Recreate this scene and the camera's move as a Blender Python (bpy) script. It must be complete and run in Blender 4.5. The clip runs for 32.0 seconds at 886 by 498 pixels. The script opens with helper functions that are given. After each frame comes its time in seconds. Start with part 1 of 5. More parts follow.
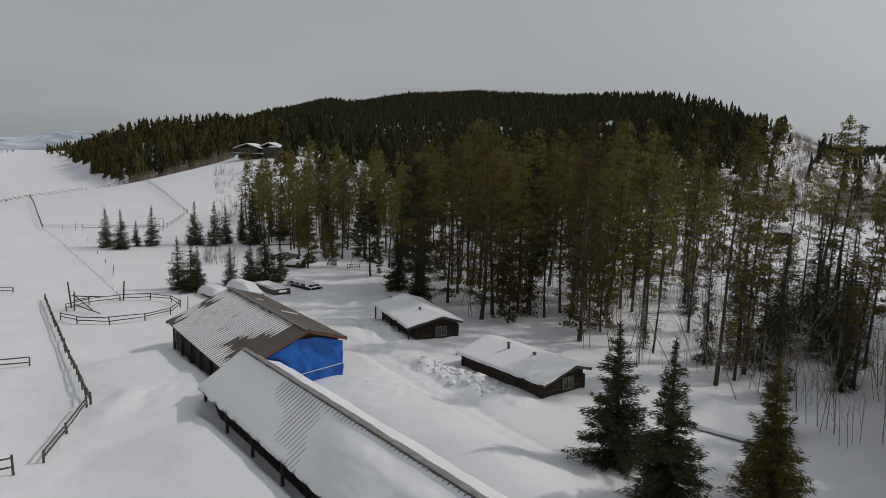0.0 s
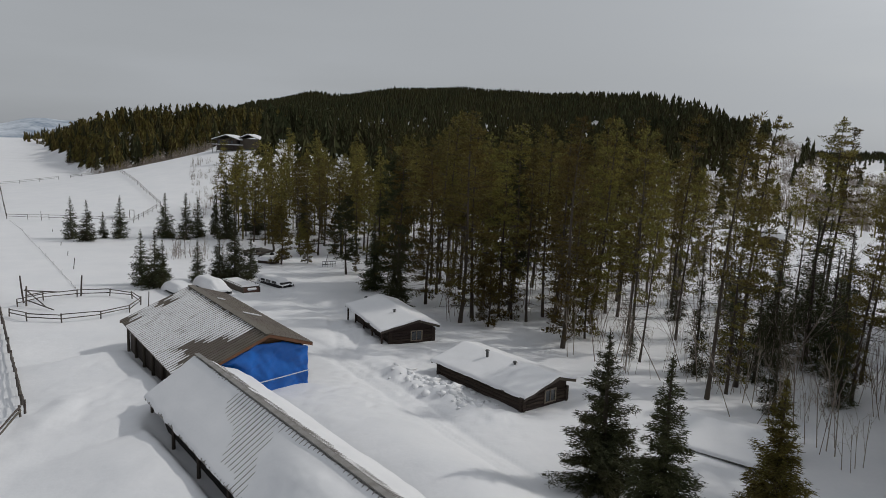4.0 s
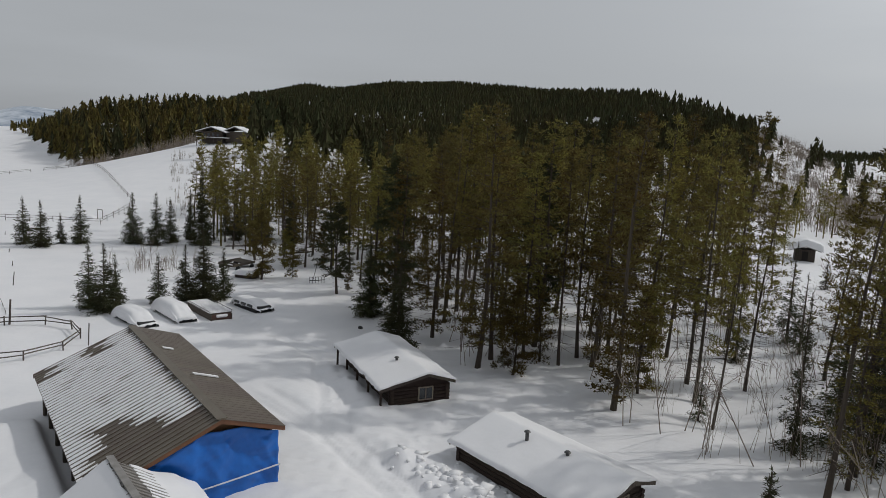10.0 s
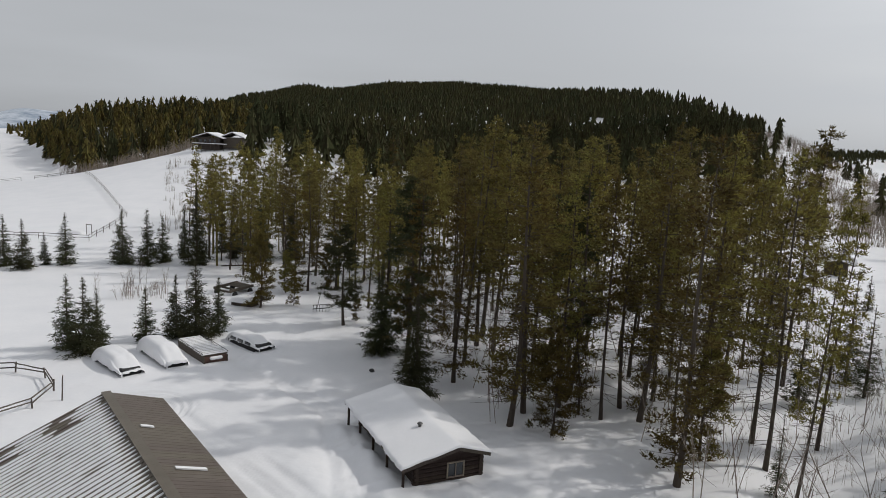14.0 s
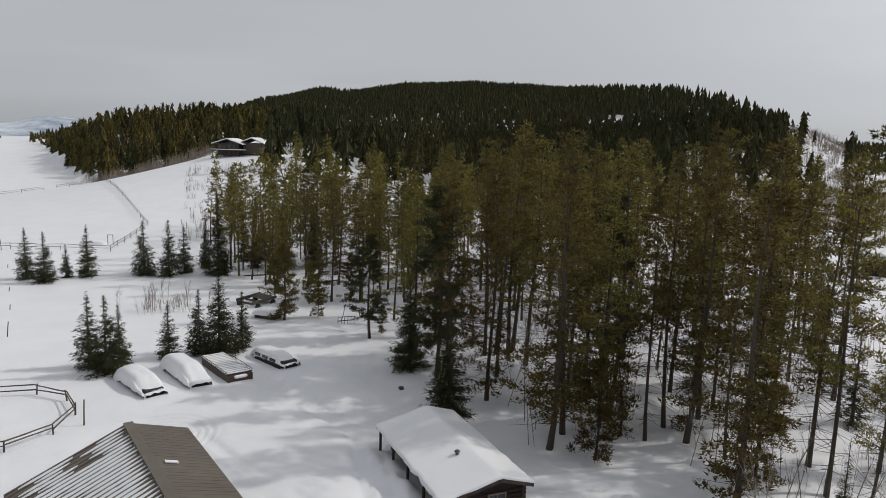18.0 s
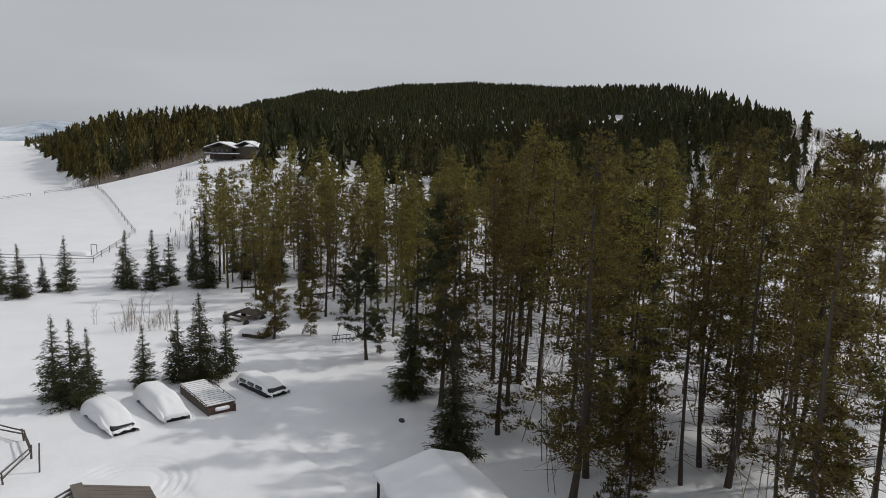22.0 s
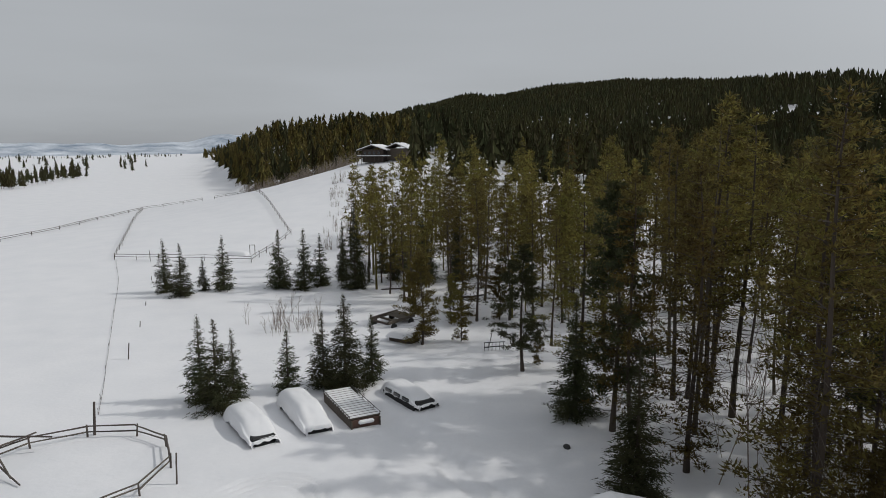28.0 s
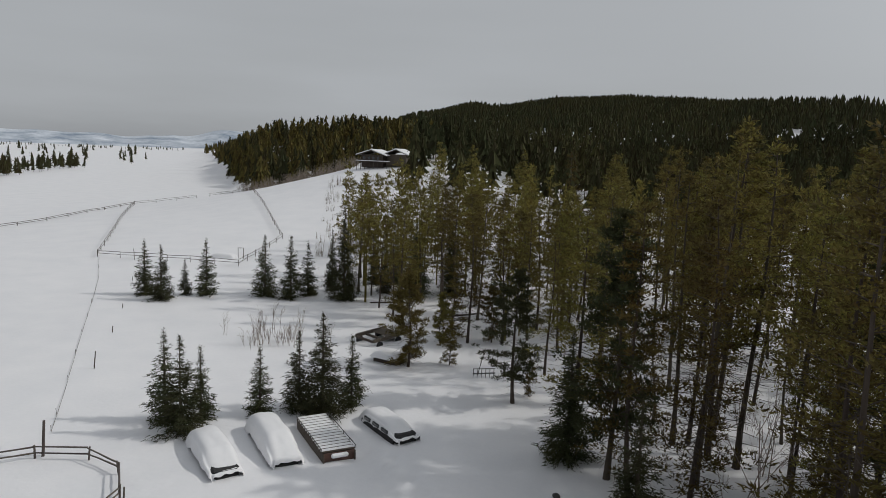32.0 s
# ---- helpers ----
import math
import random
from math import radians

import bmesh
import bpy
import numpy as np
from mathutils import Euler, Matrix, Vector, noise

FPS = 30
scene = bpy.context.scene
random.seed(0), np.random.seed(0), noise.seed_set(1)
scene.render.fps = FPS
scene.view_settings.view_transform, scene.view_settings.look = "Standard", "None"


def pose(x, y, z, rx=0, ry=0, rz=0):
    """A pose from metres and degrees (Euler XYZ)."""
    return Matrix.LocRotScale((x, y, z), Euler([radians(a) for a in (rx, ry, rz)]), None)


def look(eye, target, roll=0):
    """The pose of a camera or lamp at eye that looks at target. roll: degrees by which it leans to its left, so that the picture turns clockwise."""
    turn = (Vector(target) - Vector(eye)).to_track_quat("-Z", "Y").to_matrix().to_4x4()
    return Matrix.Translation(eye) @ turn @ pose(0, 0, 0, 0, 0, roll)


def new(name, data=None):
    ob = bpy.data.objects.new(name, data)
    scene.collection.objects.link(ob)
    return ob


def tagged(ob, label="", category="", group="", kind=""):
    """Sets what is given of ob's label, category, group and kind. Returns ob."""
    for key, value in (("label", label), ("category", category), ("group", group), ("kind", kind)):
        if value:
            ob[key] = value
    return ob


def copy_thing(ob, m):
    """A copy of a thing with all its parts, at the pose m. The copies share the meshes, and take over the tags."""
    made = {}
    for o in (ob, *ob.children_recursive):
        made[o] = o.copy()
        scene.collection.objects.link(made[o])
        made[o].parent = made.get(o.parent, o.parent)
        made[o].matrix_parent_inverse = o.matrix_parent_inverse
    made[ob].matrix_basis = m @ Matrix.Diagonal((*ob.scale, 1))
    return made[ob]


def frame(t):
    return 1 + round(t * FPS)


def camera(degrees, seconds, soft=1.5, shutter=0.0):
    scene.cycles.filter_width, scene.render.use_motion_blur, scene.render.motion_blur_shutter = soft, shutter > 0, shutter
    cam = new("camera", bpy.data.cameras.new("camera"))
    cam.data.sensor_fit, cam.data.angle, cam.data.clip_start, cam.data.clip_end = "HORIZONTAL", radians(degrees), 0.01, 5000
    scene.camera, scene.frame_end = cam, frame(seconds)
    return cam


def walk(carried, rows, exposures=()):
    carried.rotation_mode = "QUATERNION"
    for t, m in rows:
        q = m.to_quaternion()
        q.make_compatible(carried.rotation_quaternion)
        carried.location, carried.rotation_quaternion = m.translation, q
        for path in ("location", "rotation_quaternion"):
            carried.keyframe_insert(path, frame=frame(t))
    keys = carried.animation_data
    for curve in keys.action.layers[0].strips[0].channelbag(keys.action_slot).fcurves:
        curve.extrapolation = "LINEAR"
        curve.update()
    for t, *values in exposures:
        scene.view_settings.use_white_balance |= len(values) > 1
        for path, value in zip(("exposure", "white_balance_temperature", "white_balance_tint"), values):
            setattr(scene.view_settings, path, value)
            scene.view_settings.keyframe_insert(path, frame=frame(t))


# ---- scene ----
import functools

cam = camera(65.0, 32.0, soft=0.5)
# seconds, x, y, z, yaw, pitch, roll
PATH = [
    (0.0, 0.11, 0.16, 15.95, -0.13, -7.86, -0.83),
    (0.5, 0.22, 0.59, 15.88, -0.13, -7.89, -0.39),
    (1.0, 0.39, 1.00, 15.81, -0.27, -7.88, -0.60),
    (1.5, 0.54, 1.39, 15.76, -1.27, -7.82, -0.84),
    (2.0, 0.62, 1.66, 15.71, -1.32, -7.89, -1.14),
    (2.5, 0.64, 1.97, 15.68, -1.09, -7.98, -2.06),
    (4.5, 0.57, 4.36, 15.67, -1.48, -8.09, -2.02),
    (5.0, 0.50, 5.15, 15.67, -1.72, -8.11, -1.99),
    (5.5, 0.47, 6.05, 15.69, -2.16, -8.15, -1.78),
    (6.0, 0.40, 6.98, 15.70, -2.24, -8.20, -1.34),
    (6.5, 0.25, 7.95, 15.67, -2.15, -8.23, -1.61),
    (7.0, 0.12, 9.01, 15.65, -2.10, -8.27, -1.92),
    (7.5, 0.00, 10.15, 15.64, -2.14, -8.29, -1.82),
    (8.0, -0.09, 11.35, 15.70, -2.04, -8.33, -2.38),
    (8.5, -0.18, 12.55, 15.82, -1.94, -8.39, -2.81),
    (9.0, -0.34, 13.78, 15.94, -1.89, -8.43, -2.72),
    (9.5, -0.51, 15.09, 16.04, -1.85, -8.45, -2.59),
    (10.0, -0.66, 16.50, 16.11, -1.81, -8.51, -2.81),
    (10.5, -0.90, 17.99, 16.21, -1.97, -8.51, -2.58),
    (11.0, -1.12, 19.49, 16.36, -2.39, -8.43, -1.93),
    (11.5, -1.30, 20.77, 16.47, -2.58, -8.37, -1.41),
    (12.0, -1.52, 21.76, 16.52, -2.75, -8.39, -0.58),
    (12.5, -1.74, 22.47, 16.72, -2.69, -8.42, -1.16),
    (13.0, -1.89, 22.93, 17.10, -2.52, -8.45, -1.46),
    (13.5, -2.04, 23.27, 17.44, -2.20, -8.48, -1.68),
    (14.0, -2.19, 23.51, 17.57, -1.91, -8.54, -2.51),
    (14.5, -2.35, 23.70, 17.62, -1.72, -8.57, -2.90),
    (16.5, -2.79, 24.50, 18.54, -1.19, -8.53, -1.49),
    (17.0, -2.89, 24.74, 18.40, -0.89, -8.64, -2.16),
    (17.5, -2.99, 25.17, 18.22, -0.70, -8.62, -1.80),
    (18.0, -3.04, 25.76, 18.13, -0.55, -8.61, -1.47),
    (18.5, -3.06, 26.42, 18.12, -0.45, -8.59, -1.48),
    (19.0, -3.11, 27.07, 18.14, -0.59, -8.53, -1.33),
    (19.5, -3.18, 27.70, 18.10, -0.68, -8.55, -1.38),
    (20.0, -3.20, 28.39, 18.11, -0.56, -8.56, -1.64),
    (20.5, -3.26, 29.10, 18.11, -0.75, -8.56, -1.04),
    (21.0, -3.29, 29.84, 18.12, -0.83, -8.55, -0.83),
    (21.5, -3.35, 30.61, 18.14, -0.68, -8.53, -1.38),
    (22.0, -3.35, 31.24, 18.25, -0.73, -8.48, -1.06),
    (22.5, -3.34, 31.71, 18.38, -0.78, -8.48, -0.45),
    (23.0, -3.32, 31.95, 18.46, -0.76, -8.48, -0.21),
    (23.5, -3.27, 32.07, 18.50, -1.54, -8.36, -1.14),
    (24.0, -3.34, 32.36, 18.38, -3.51, -8.18, -1.30),
    (24.5, -3.66, 33.14, 18.08, -2.90, -8.18, -1.79),
    (25.0, -4.07, 34.45, 17.64, 2.62, -8.50, -2.39),
    (25.5, -4.24, 35.86, 17.25, 9.78, -8.87, -1.62),
    (26.0, -4.30, 36.76, 16.96, 10.72, -8.70, -0.33),
    (26.5, -4.41, 37.13, 16.85, 10.77, -8.54, 0.19),
    (28.5, -4.59, 37.39, 17.05, 11.33, -8.16, 0.69),
    (29.0, -4.59, 37.59, 17.11, 11.25, -8.10, -0.20),
    (29.5, -4.57, 37.94, 17.12, 11.32, -8.06, 0.09),
    (30.0, -4.59, 38.43, 17.17, 11.49, -7.97, -0.09),
    (30.5, -4.62, 38.98, 17.22, 11.79, -7.93, -1.19),
    (31.0, -4.66, 39.57, 17.31, 11.87, -7.83, -1.11),
    (31.5, -4.73, 40.17, 17.38, 11.87, -7.80, -1.65),
    (32.0, -4.83, 40.73, 17.44, 11.46, -7.75, -2.10),
]
walk(cam, [(t, pose(x, y, z, 90 + pitch, roll, yaw)) for t, x, y, z, yaw, pitch, roll in PATH], exposures=[(0.0, -0.25, 6400, 9), (4.5, -0.13, 6350, 9), (8.0, -0.08, 6350, 9), (9.7, -0.09, 6350, 9), (11.5, 0.15, 6400, 10), (14.0, 0.18, 6400, 10), (23.0, 0.2, 6400, 10), (24.5, 0.34, 6400, 10), (26.0, 0.14, 6350, 9), (29.0, 0.02, 6350, 9), (32.0, -0.06, 6400, 9)])

# ---- light: thin overcast with a soft sun from the east ----
SUN_ELEVATION, SUN_HEADING = 39.0, 76.0  # heading clockwise from +y
world = bpy.data.worlds.new("winter_sky")
scene.world = world
world.use_nodes = True
wn, wl = world.node_tree.nodes, world.node_tree.links
sky = wn.new("ShaderNodeTexSky")
sky.sky_type, sky.sun_disc = "NISHITA", False
sky.sun_elevation, sky.sun_rotation = radians(SUN_ELEVATION), radians(SUN_HEADING)
sky.air_density, sky.dust_density = 1.0, 3.0
grey = wn.new("ShaderNodeHueSaturation")
grey.inputs["Saturation"].default_value = 0.16
cloud_co = wn.new("ShaderNodeTexCoord")
cloud_map = wn.new("ShaderNodeMapping")
cloud_map.inputs["Scale"].default_value = (1.2, 1.2, 7.0)
cloud = wn.new("ShaderNodeTexNoise")
cloud.inputs["Scale"].default_value, cloud.inputs["Detail"].default_value = 1.6, 5.0
cloud_ramp = wn.new("ShaderNodeMapRange")
cloud_ramp.inputs["From Min"].default_value, cloud_ramp.inputs["From Max"].default_value = 0.3, 0.7
cloud_ramp.inputs["To Min"].default_value, cloud_ramp.inputs["To Max"].default_value = 0.0, 1.0
veil = wn.new("ShaderNodeMixRGB")
veil.inputs["Color2"].default_value = (4.6, 4.75, 4.95, 1)
veil_fac = wn.new("ShaderNodeMapRange")
veil_fac.inputs["To Min"].default_value, veil_fac.inputs["To Max"].default_value = 0.6, 0.95
wl.new(cloud_co.outputs["Generated"], cloud_map.inputs["Vector"])
wl.new(cloud_map.outputs["Vector"], cloud.inputs["Vector"])
wl.new(cloud.outputs["Fac"], cloud_ramp.inputs["Value"])
wl.new(cloud_ramp.outputs["Result"], veil_fac.inputs["Value"])
wl.new(sky.outputs["Color"], grey.inputs["Color"])
wl.new(grey.outputs["Color"], veil.inputs["Color1"])
wl.new(veil_fac.outputs["Result"], veil.inputs["Fac"])
# veil glowing softly round the hidden sun
aim = wn.new("ShaderNodeVectorMath")
aim.operation = "DOT_PRODUCT"
aim.inputs[1].default_value = (math.sin(radians(SUN_HEADING)) * math.cos(radians(SUN_ELEVATION)), math.cos(radians(SUN_HEADING)) * math.cos(radians(SUN_ELEVATION)), math.sin(radians(SUN_ELEVATION)))
wl.new(cloud_co.outputs["Generated"], aim.inputs[0])
halo = wn.new("ShaderNodeMapRange")
halo.interpolation_type = "SMOOTHSTEP"
halo.inputs["From Min"].default_value, halo.inputs["From Max"].default_value = 0.35, 1.0
halo.inputs["To Min"].default_value, halo.inputs["To Max"].default_value = 1.05, 1.38
wl.new(aim.outputs["Value"], halo.inputs["Value"])
lit = wn.new("ShaderNodeMixRGB")
lit.blend_type = "MULTIPLY"
lit.inputs["Fac"].default_value = 1.0
wl.new(veil.outputs["Color"], lit.inputs["Color1"])
wl.new(halo.outputs["Result"], lit.inputs["Color2"])
wl.new(lit.outputs["Color"], wn["Background"].inputs["Color"])
wn["Background"].inputs["Strength"].default_value = 0.088

sun = new("sun", bpy.data.lights.new("sun", "SUN"))
sun.data.energy, sun.data.angle, sun.data.color = 1.65, radians(1.2), (1.0, 0.95, 0.87)
sun_dir = Vector((math.sin(radians(SUN_HEADING)) * math.cos(radians(SUN_ELEVATION)),
                  math.cos(radians(SUN_HEADING)) * math.cos(radians(SUN_ELEVATION)), math.sin(radians(SUN_ELEVATION))))
sun.matrix_world = look(sun_dir * 200, (0, 0, 0))


# ---- materials ----
def material(name, base, rough=0.7, metal=0.0, other=None, scale=4.0, amount=0.5, bump=0.3, bump_scale=30.0, stretch=(1, 1, 1),
             per_object=0.0, per_island=0.0, spread=0.02, translucent=0.0, specular=0.5):
    """Two scales of variation over a base colour, fine relief, and a little change from piece to piece."""
    mat = bpy.data.materials.new(name)
    mat.use_nodes = True
    nodes, links = mat.node_tree.nodes, mat.node_tree.links
    bsdf = nodes["Principled BSDF"]
    bsdf.inputs["Roughness"].default_value, bsdf.inputs["Metallic"].default_value = rough, metal
    bsdf.inputs["Specular IOR Level"].default_value = specular
    co = nodes.new("ShaderNodeTexCoord")
    mapping = nodes.new("ShaderNodeMapping")
    mapping.inputs["Scale"].default_value = stretch
    links.new(co.outputs["Object"], mapping.inputs["Vector"])
    coarse = nodes.new("ShaderNodeTexNoise")
    coarse.inputs["Scale"].default_value, coarse.inputs["Detail"].default_value = scale, 6.0
    links.new(mapping.outputs["Vector"], coarse.inputs["Vector"])
    fine = nodes.new("ShaderNodeTexNoise")
    fine.inputs["Scale"].default_value, fine.inputs["Detail"].default_value = bump_scale, 3.0
    links.new(mapping.outputs["Vector"], fine.inputs["Vector"])
    add = nodes.new("ShaderNodeMath")
    add.operation = "MULTIPLY_ADD"
    add.inputs[1].default_value = 0.35
    links.new(fine.outputs["Fac"], add.inputs[0])
    links.new(coarse.outputs["Fac"], add.inputs[2])
    ramp = nodes.new("ShaderNodeMapRange")
    ramp.inputs["From Min"].default_value, ramp.inputs["From Max"].default_value = 0.42, 0.92
    ramp.inputs["To Min"].default_value, ramp.inputs["To Max"].default_value = 0.0, amount
    links.new(add.outputs[0], ramp.inputs["Value"])
    mix = nodes.new("ShaderNodeMixRGB")
    mix.inputs["Color1"].default_value = (*base, 1)
    mix.inputs["Color2"].default_value = (*(other or [c * 0.6 for c in base]), 1)
    links.new(ramp.outputs["Result"], mix.inputs["Fac"])
    colour = mix.outputs["Color"]
    for strength, node_type, socket in ((per_object, "ShaderNodeObjectInfo", "Random"), (per_island, "ShaderNodeNewGeometry", "Random Per Island")):
        if strength:
            info = nodes.new(node_type)
            tone = nodes.new("ShaderNodeHueSaturation")
            for key, low, high in (("Value", 1 - strength, 1 + strength), ("Hue", 0.5 - spread, 0.5 + spread)):
                span = nodes.new("ShaderNodeMapRange")
                span.inputs["To Min"].default_value, span.inputs["To Max"].default_value = low, high
                links.new(info.outputs[socket], span.inputs["Value"])
                links.new(span.outputs["Result"], tone.inputs[key])
            links.new(colour, tone.inputs["Color"])
            colour = tone.outputs["Color"]
    links.new(colour, bsdf.inputs["Base Color"])
    if bump:
        relief = nodes.new("ShaderNodeBump")
        relief.inputs["Strength"].default_value, relief.inputs["Distance"].default_value = bump, 0.05
        links.new(add.outputs[0], relief.inputs["Height"])
        links.new(relief.outputs["Normal"], bsdf.inputs["Normal"])
    if translucent:
        glow = nodes.new("ShaderNodeBsdfTranslucent")
        links.new(colour, glow.inputs["Color"])
        both = nodes.new("ShaderNodeMixShader")
        both.inputs["Fac"].default_value = translucent
        links.new(bsdf.outputs["BSDF"], both.inputs[1])
        links.new(glow.outputs["BSDF"], both.inputs[2])
        links.new(both.outputs["Shader"], nodes["Material Output"].inputs["Surface"])
    return mat


SNOW = material("snow", (0.755, 0.755, 0.775), 0.55, other=(0.66, 0.67, 0.7), scale=0.25, amount=0.7, bump=0.75, bump_scale=3.5, specular=0.25)
ROOF_SNOW = material("roof_snow", (0.76, 0.76, 0.78), 0.55, other=(0.67, 0.68, 0.7), scale=0.6, amount=0.5, bump=0.25, bump_scale=5.0, specular=0.25)
METAL = material("brown_metal", (0.105, 0.085, 0.065), 0.45, 0.25, other=(0.16, 0.135, 0.11), scale=1.2, amount=0.7, bump=0.1, per_object=0.08)
GALV = material("galvanized", (0.32, 0.31, 0.3), 0.5, 0.35, other=(0.15, 0.135, 0.12), scale=2.0, amount=0.8, bump=0.1)
LOG = material("log", (0.025, 0.015, 0.011), 0.9, other=(0.044, 0.028, 0.02), scale=1.5, amount=0.8, bump=0.6, bump_scale=12, stretch=(3, 0.6, 3), per_object=0.25)
BOARD = material("weathered_board", (0.05, 0.038, 0.03), 0.9, other=(0.09, 0.075, 0.06), scale=2.0, amount=0.8, bump=0.5, stretch=(4, 4, 0.5), per_object=0.2)
TRIM = material("orange_wood", (0.17, 0.078, 0.034), 0.7, other=(0.1, 0.048, 0.024), scale=3.0, amount=0.7, bump=0.3, per_object=0.1)
# near-black: the shade of recesses and interiors is put into the colour
DARK = material("shaded_interior", (0.02, 0.017, 0.015), 0.95, bump=0.2)
RAIL = material("grey_rail", (0.11, 0.092, 0.08), 0.9, other=(0.05, 0.04, 0.034), scale=3.0, amount=0.8, bump=0.5, per_object=0.2)
TARP = material("blue_tarp", (0.008, 0.13, 0.5), 0.42, other=(0.006, 0.085, 0.36), scale=1.5, amount=0.7, bump=0.3, bump_scale=6)
STRAP = material("pale_strap", (0.6, 0.62, 0.66), 0.6)
BARK = material("pine_bark", (0.066, 0.05, 0.038), 0.95, other=(0.045, 0.035, 0.028), scale=2.5, amount=0.8, bump=0.8, bump_scale=9, stretch=(3, 3, 0.6), per_object=0.2)
TWIG = material("bare_twig", (0.29, 0.245, 0.205), 0.9, other=(0.15, 0.12, 0.1), scale=4.0, amount=0.8, bump=0.3, per_object=0.25)
NEEDLE = material("pine_needles", (0.165, 0.124, 0.034), 0.75, other=(0.082, 0.077, 0.027), scale=0.5, amount=0.9, bump=0, per_object=0.38, per_island=0.5, spread=0.018, translucent=0.48, specular=0.2)
SPRUCE = material("spruce_needles", (0.034, 0.042, 0.02), 0.7, other=(0.06, 0.056, 0.02), scale=0.6, amount=0.9, bump=0, per_object=0.25, per_island=0.3, spread=0.02, translucent=0.15, specular=0.2)
FAR_NEEDLE = material("far_forest", (0.036, 0.042, 0.02), 0.8, other=(0.06, 0.05, 0.02), scale=0.02, amount=0.9, bump=0, per_island=0.4, spread=0.03, translucent=0.15, specular=0.1)
GLASS = material("window_glass", (0.02, 0.025, 0.03), 0.08, bump=0, specular=0.8)
FRAME = material("window_frame", (0.22, 0.18, 0.14), 0.7, per_object=0.1)
BLACK = material("black_rubber", (0.012, 0.012, 0.013), 0.7)
RUST = material("rusty_red", (0.1, 0.05, 0.038), 0.8, other=(0.08, 0.05, 0.04), scale=3.0, amount=0.8)
STEEL = material("dull_steel", (0.1, 0.1, 0.1), 0.5, 0.6)
ROCK = material("dark_stone", (0.05, 0.05, 0.05), 0.9)
MOUNTAIN = material("far_mountain", (0.62, 0.66, 0.72), 0.9, other=(0.16, 0.21, 0.28), scale=0.008, amount=1.0, bump=0, bump_scale=0.05)


# ---- mesh helpers ----
def part(name, bm, mat, parent=None, label="", smooth=False):
    mesh = bpy.data.meshes.new(name)
    if isinstance(bm, np.ndarray):
        n = len(bm) // 3
        mesh.vertices.add(len(bm))
        mesh.vertices.foreach_set("co", bm.astype(np.float32).ravel())
        mesh.loops.add(3 * n)
        mesh.loops.foreach_set("vertex_index", np.arange(3 * n, dtype=np.int32))
        mesh.polygons.add(n)
        mesh.polygons.foreach_set("loop_start", np.arange(0, 3 * n, 3, dtype=np.int32))
        mesh.update(calc_edges=True)
    elif isinstance(bm, tuple):
        mesh.from_pydata(*bm)
    else:
        bm.to_mesh(mesh)
        bm.free()
    mesh.materials.append(mat)
    if smooth:
        mesh.shade_smooth()
    ob = new(name, mesh)
    ob.parent = parent
    return tagged(ob, label)


def thing(name, m, label, category, group="", kind=""):
    ob = new(name)
    ob.matrix_world = m
    ob.empty_display_size = 0.3
    return tagged(ob, label, category, group, kind)


def box(bm, x0, x1, y0, y1, z0, z1, bevel=0.0, m=None):
    made = bmesh.ops.create_cube(bm, size=1.0)["verts"]
    for v in made:
        v.co = Vector((x0 + (v.co.x + 0.5) * (x1 - x0), y0 + (v.co.y + 0.5) * (y1 - y0), z0 + (v.co.z + 0.5) * (z1 - z0)))
    if m:
        bmesh.ops.transform(bm, matrix=m, verts=made)
    if bevel:
        edges = list({e for v in made for e in v.link_edges})
        bmesh.ops.bevel(bm, geom=edges, offset=bevel, segments=1, affect="EDGES")
    return bm


def boxed(x0, x1, y0, y1, z0, z1, bevel=0.01):
    return box(bmesh.new(), x0, x1, y0, y1, z0, z1, bevel)


def rod(bm, a, b, r0, r1=None, sides=7, wobble=0.0):
    """A tapered round bar from a to b, a little uneven along its length."""
    a, b, r1 = Vector(a), Vector(b), r0 if r1 is None else r1
    way = (b - a).normalized()
    q = way.to_track_quat("Z", "Y")
    rings, n = [], 3 if wobble else 1
    for i in range(n + 1):
        f = i / n
        shift = Vector((random.uniform(-1, 1), random.uniform(-1, 1), 0)) * wobble if 0 < i < n else Vector((0, 0, 0))
        r = r0 + (r1 - r0) * f
        rings.append([bm.verts.new(a.lerp(b, f) + q @ (Vector((math.cos(k * math.tau / sides) * r, math.sin(k * math.tau / sides) * r, 0)) + shift)) for k in range(sides)])
    for low, high in zip(rings, rings[1:]):
        for k in range(sides):
            bm.faces.new((low[k], low[(k + 1) % sides], high[(k + 1) % sides], high[k]))
    bm.faces.new(rings[0][::-1])
    bm.faces.new(rings[-1])
    return bm


def rodded(a, b, r0, r1=None, sides=7, wobble=0.0):
    return rod(bmesh.new(), a, b, r0, r1, sides, wobble)


def hump(x, y, cx, cy, r, h, stretch=1.0, turn=0.0):
    c, s = math.cos(turn), math.sin(turn)
    dx, dy = (x - cx) * c + (y - cy) * s, (-(x - cx) * s + (y - cy) * c) / stretch
    return h * np.exp(-(dx * dx + dy * dy) / (r * r))


def along(x, y, ax, ay, bx, by):
    """Distance along and across the line a-b."""
    length = math.hypot(bx - ax, by - ay)
    ux, uy = (bx - ax) / length, (by - ay) / length
    return (x - ax) * ux + (y - ay) * uy, -(x - ax) * uy + (y - ay) * ux, length


def smooth01(v):
    v = np.clip(v, 0.0, 1.0)
    return v * v * (3 - 2 * v)


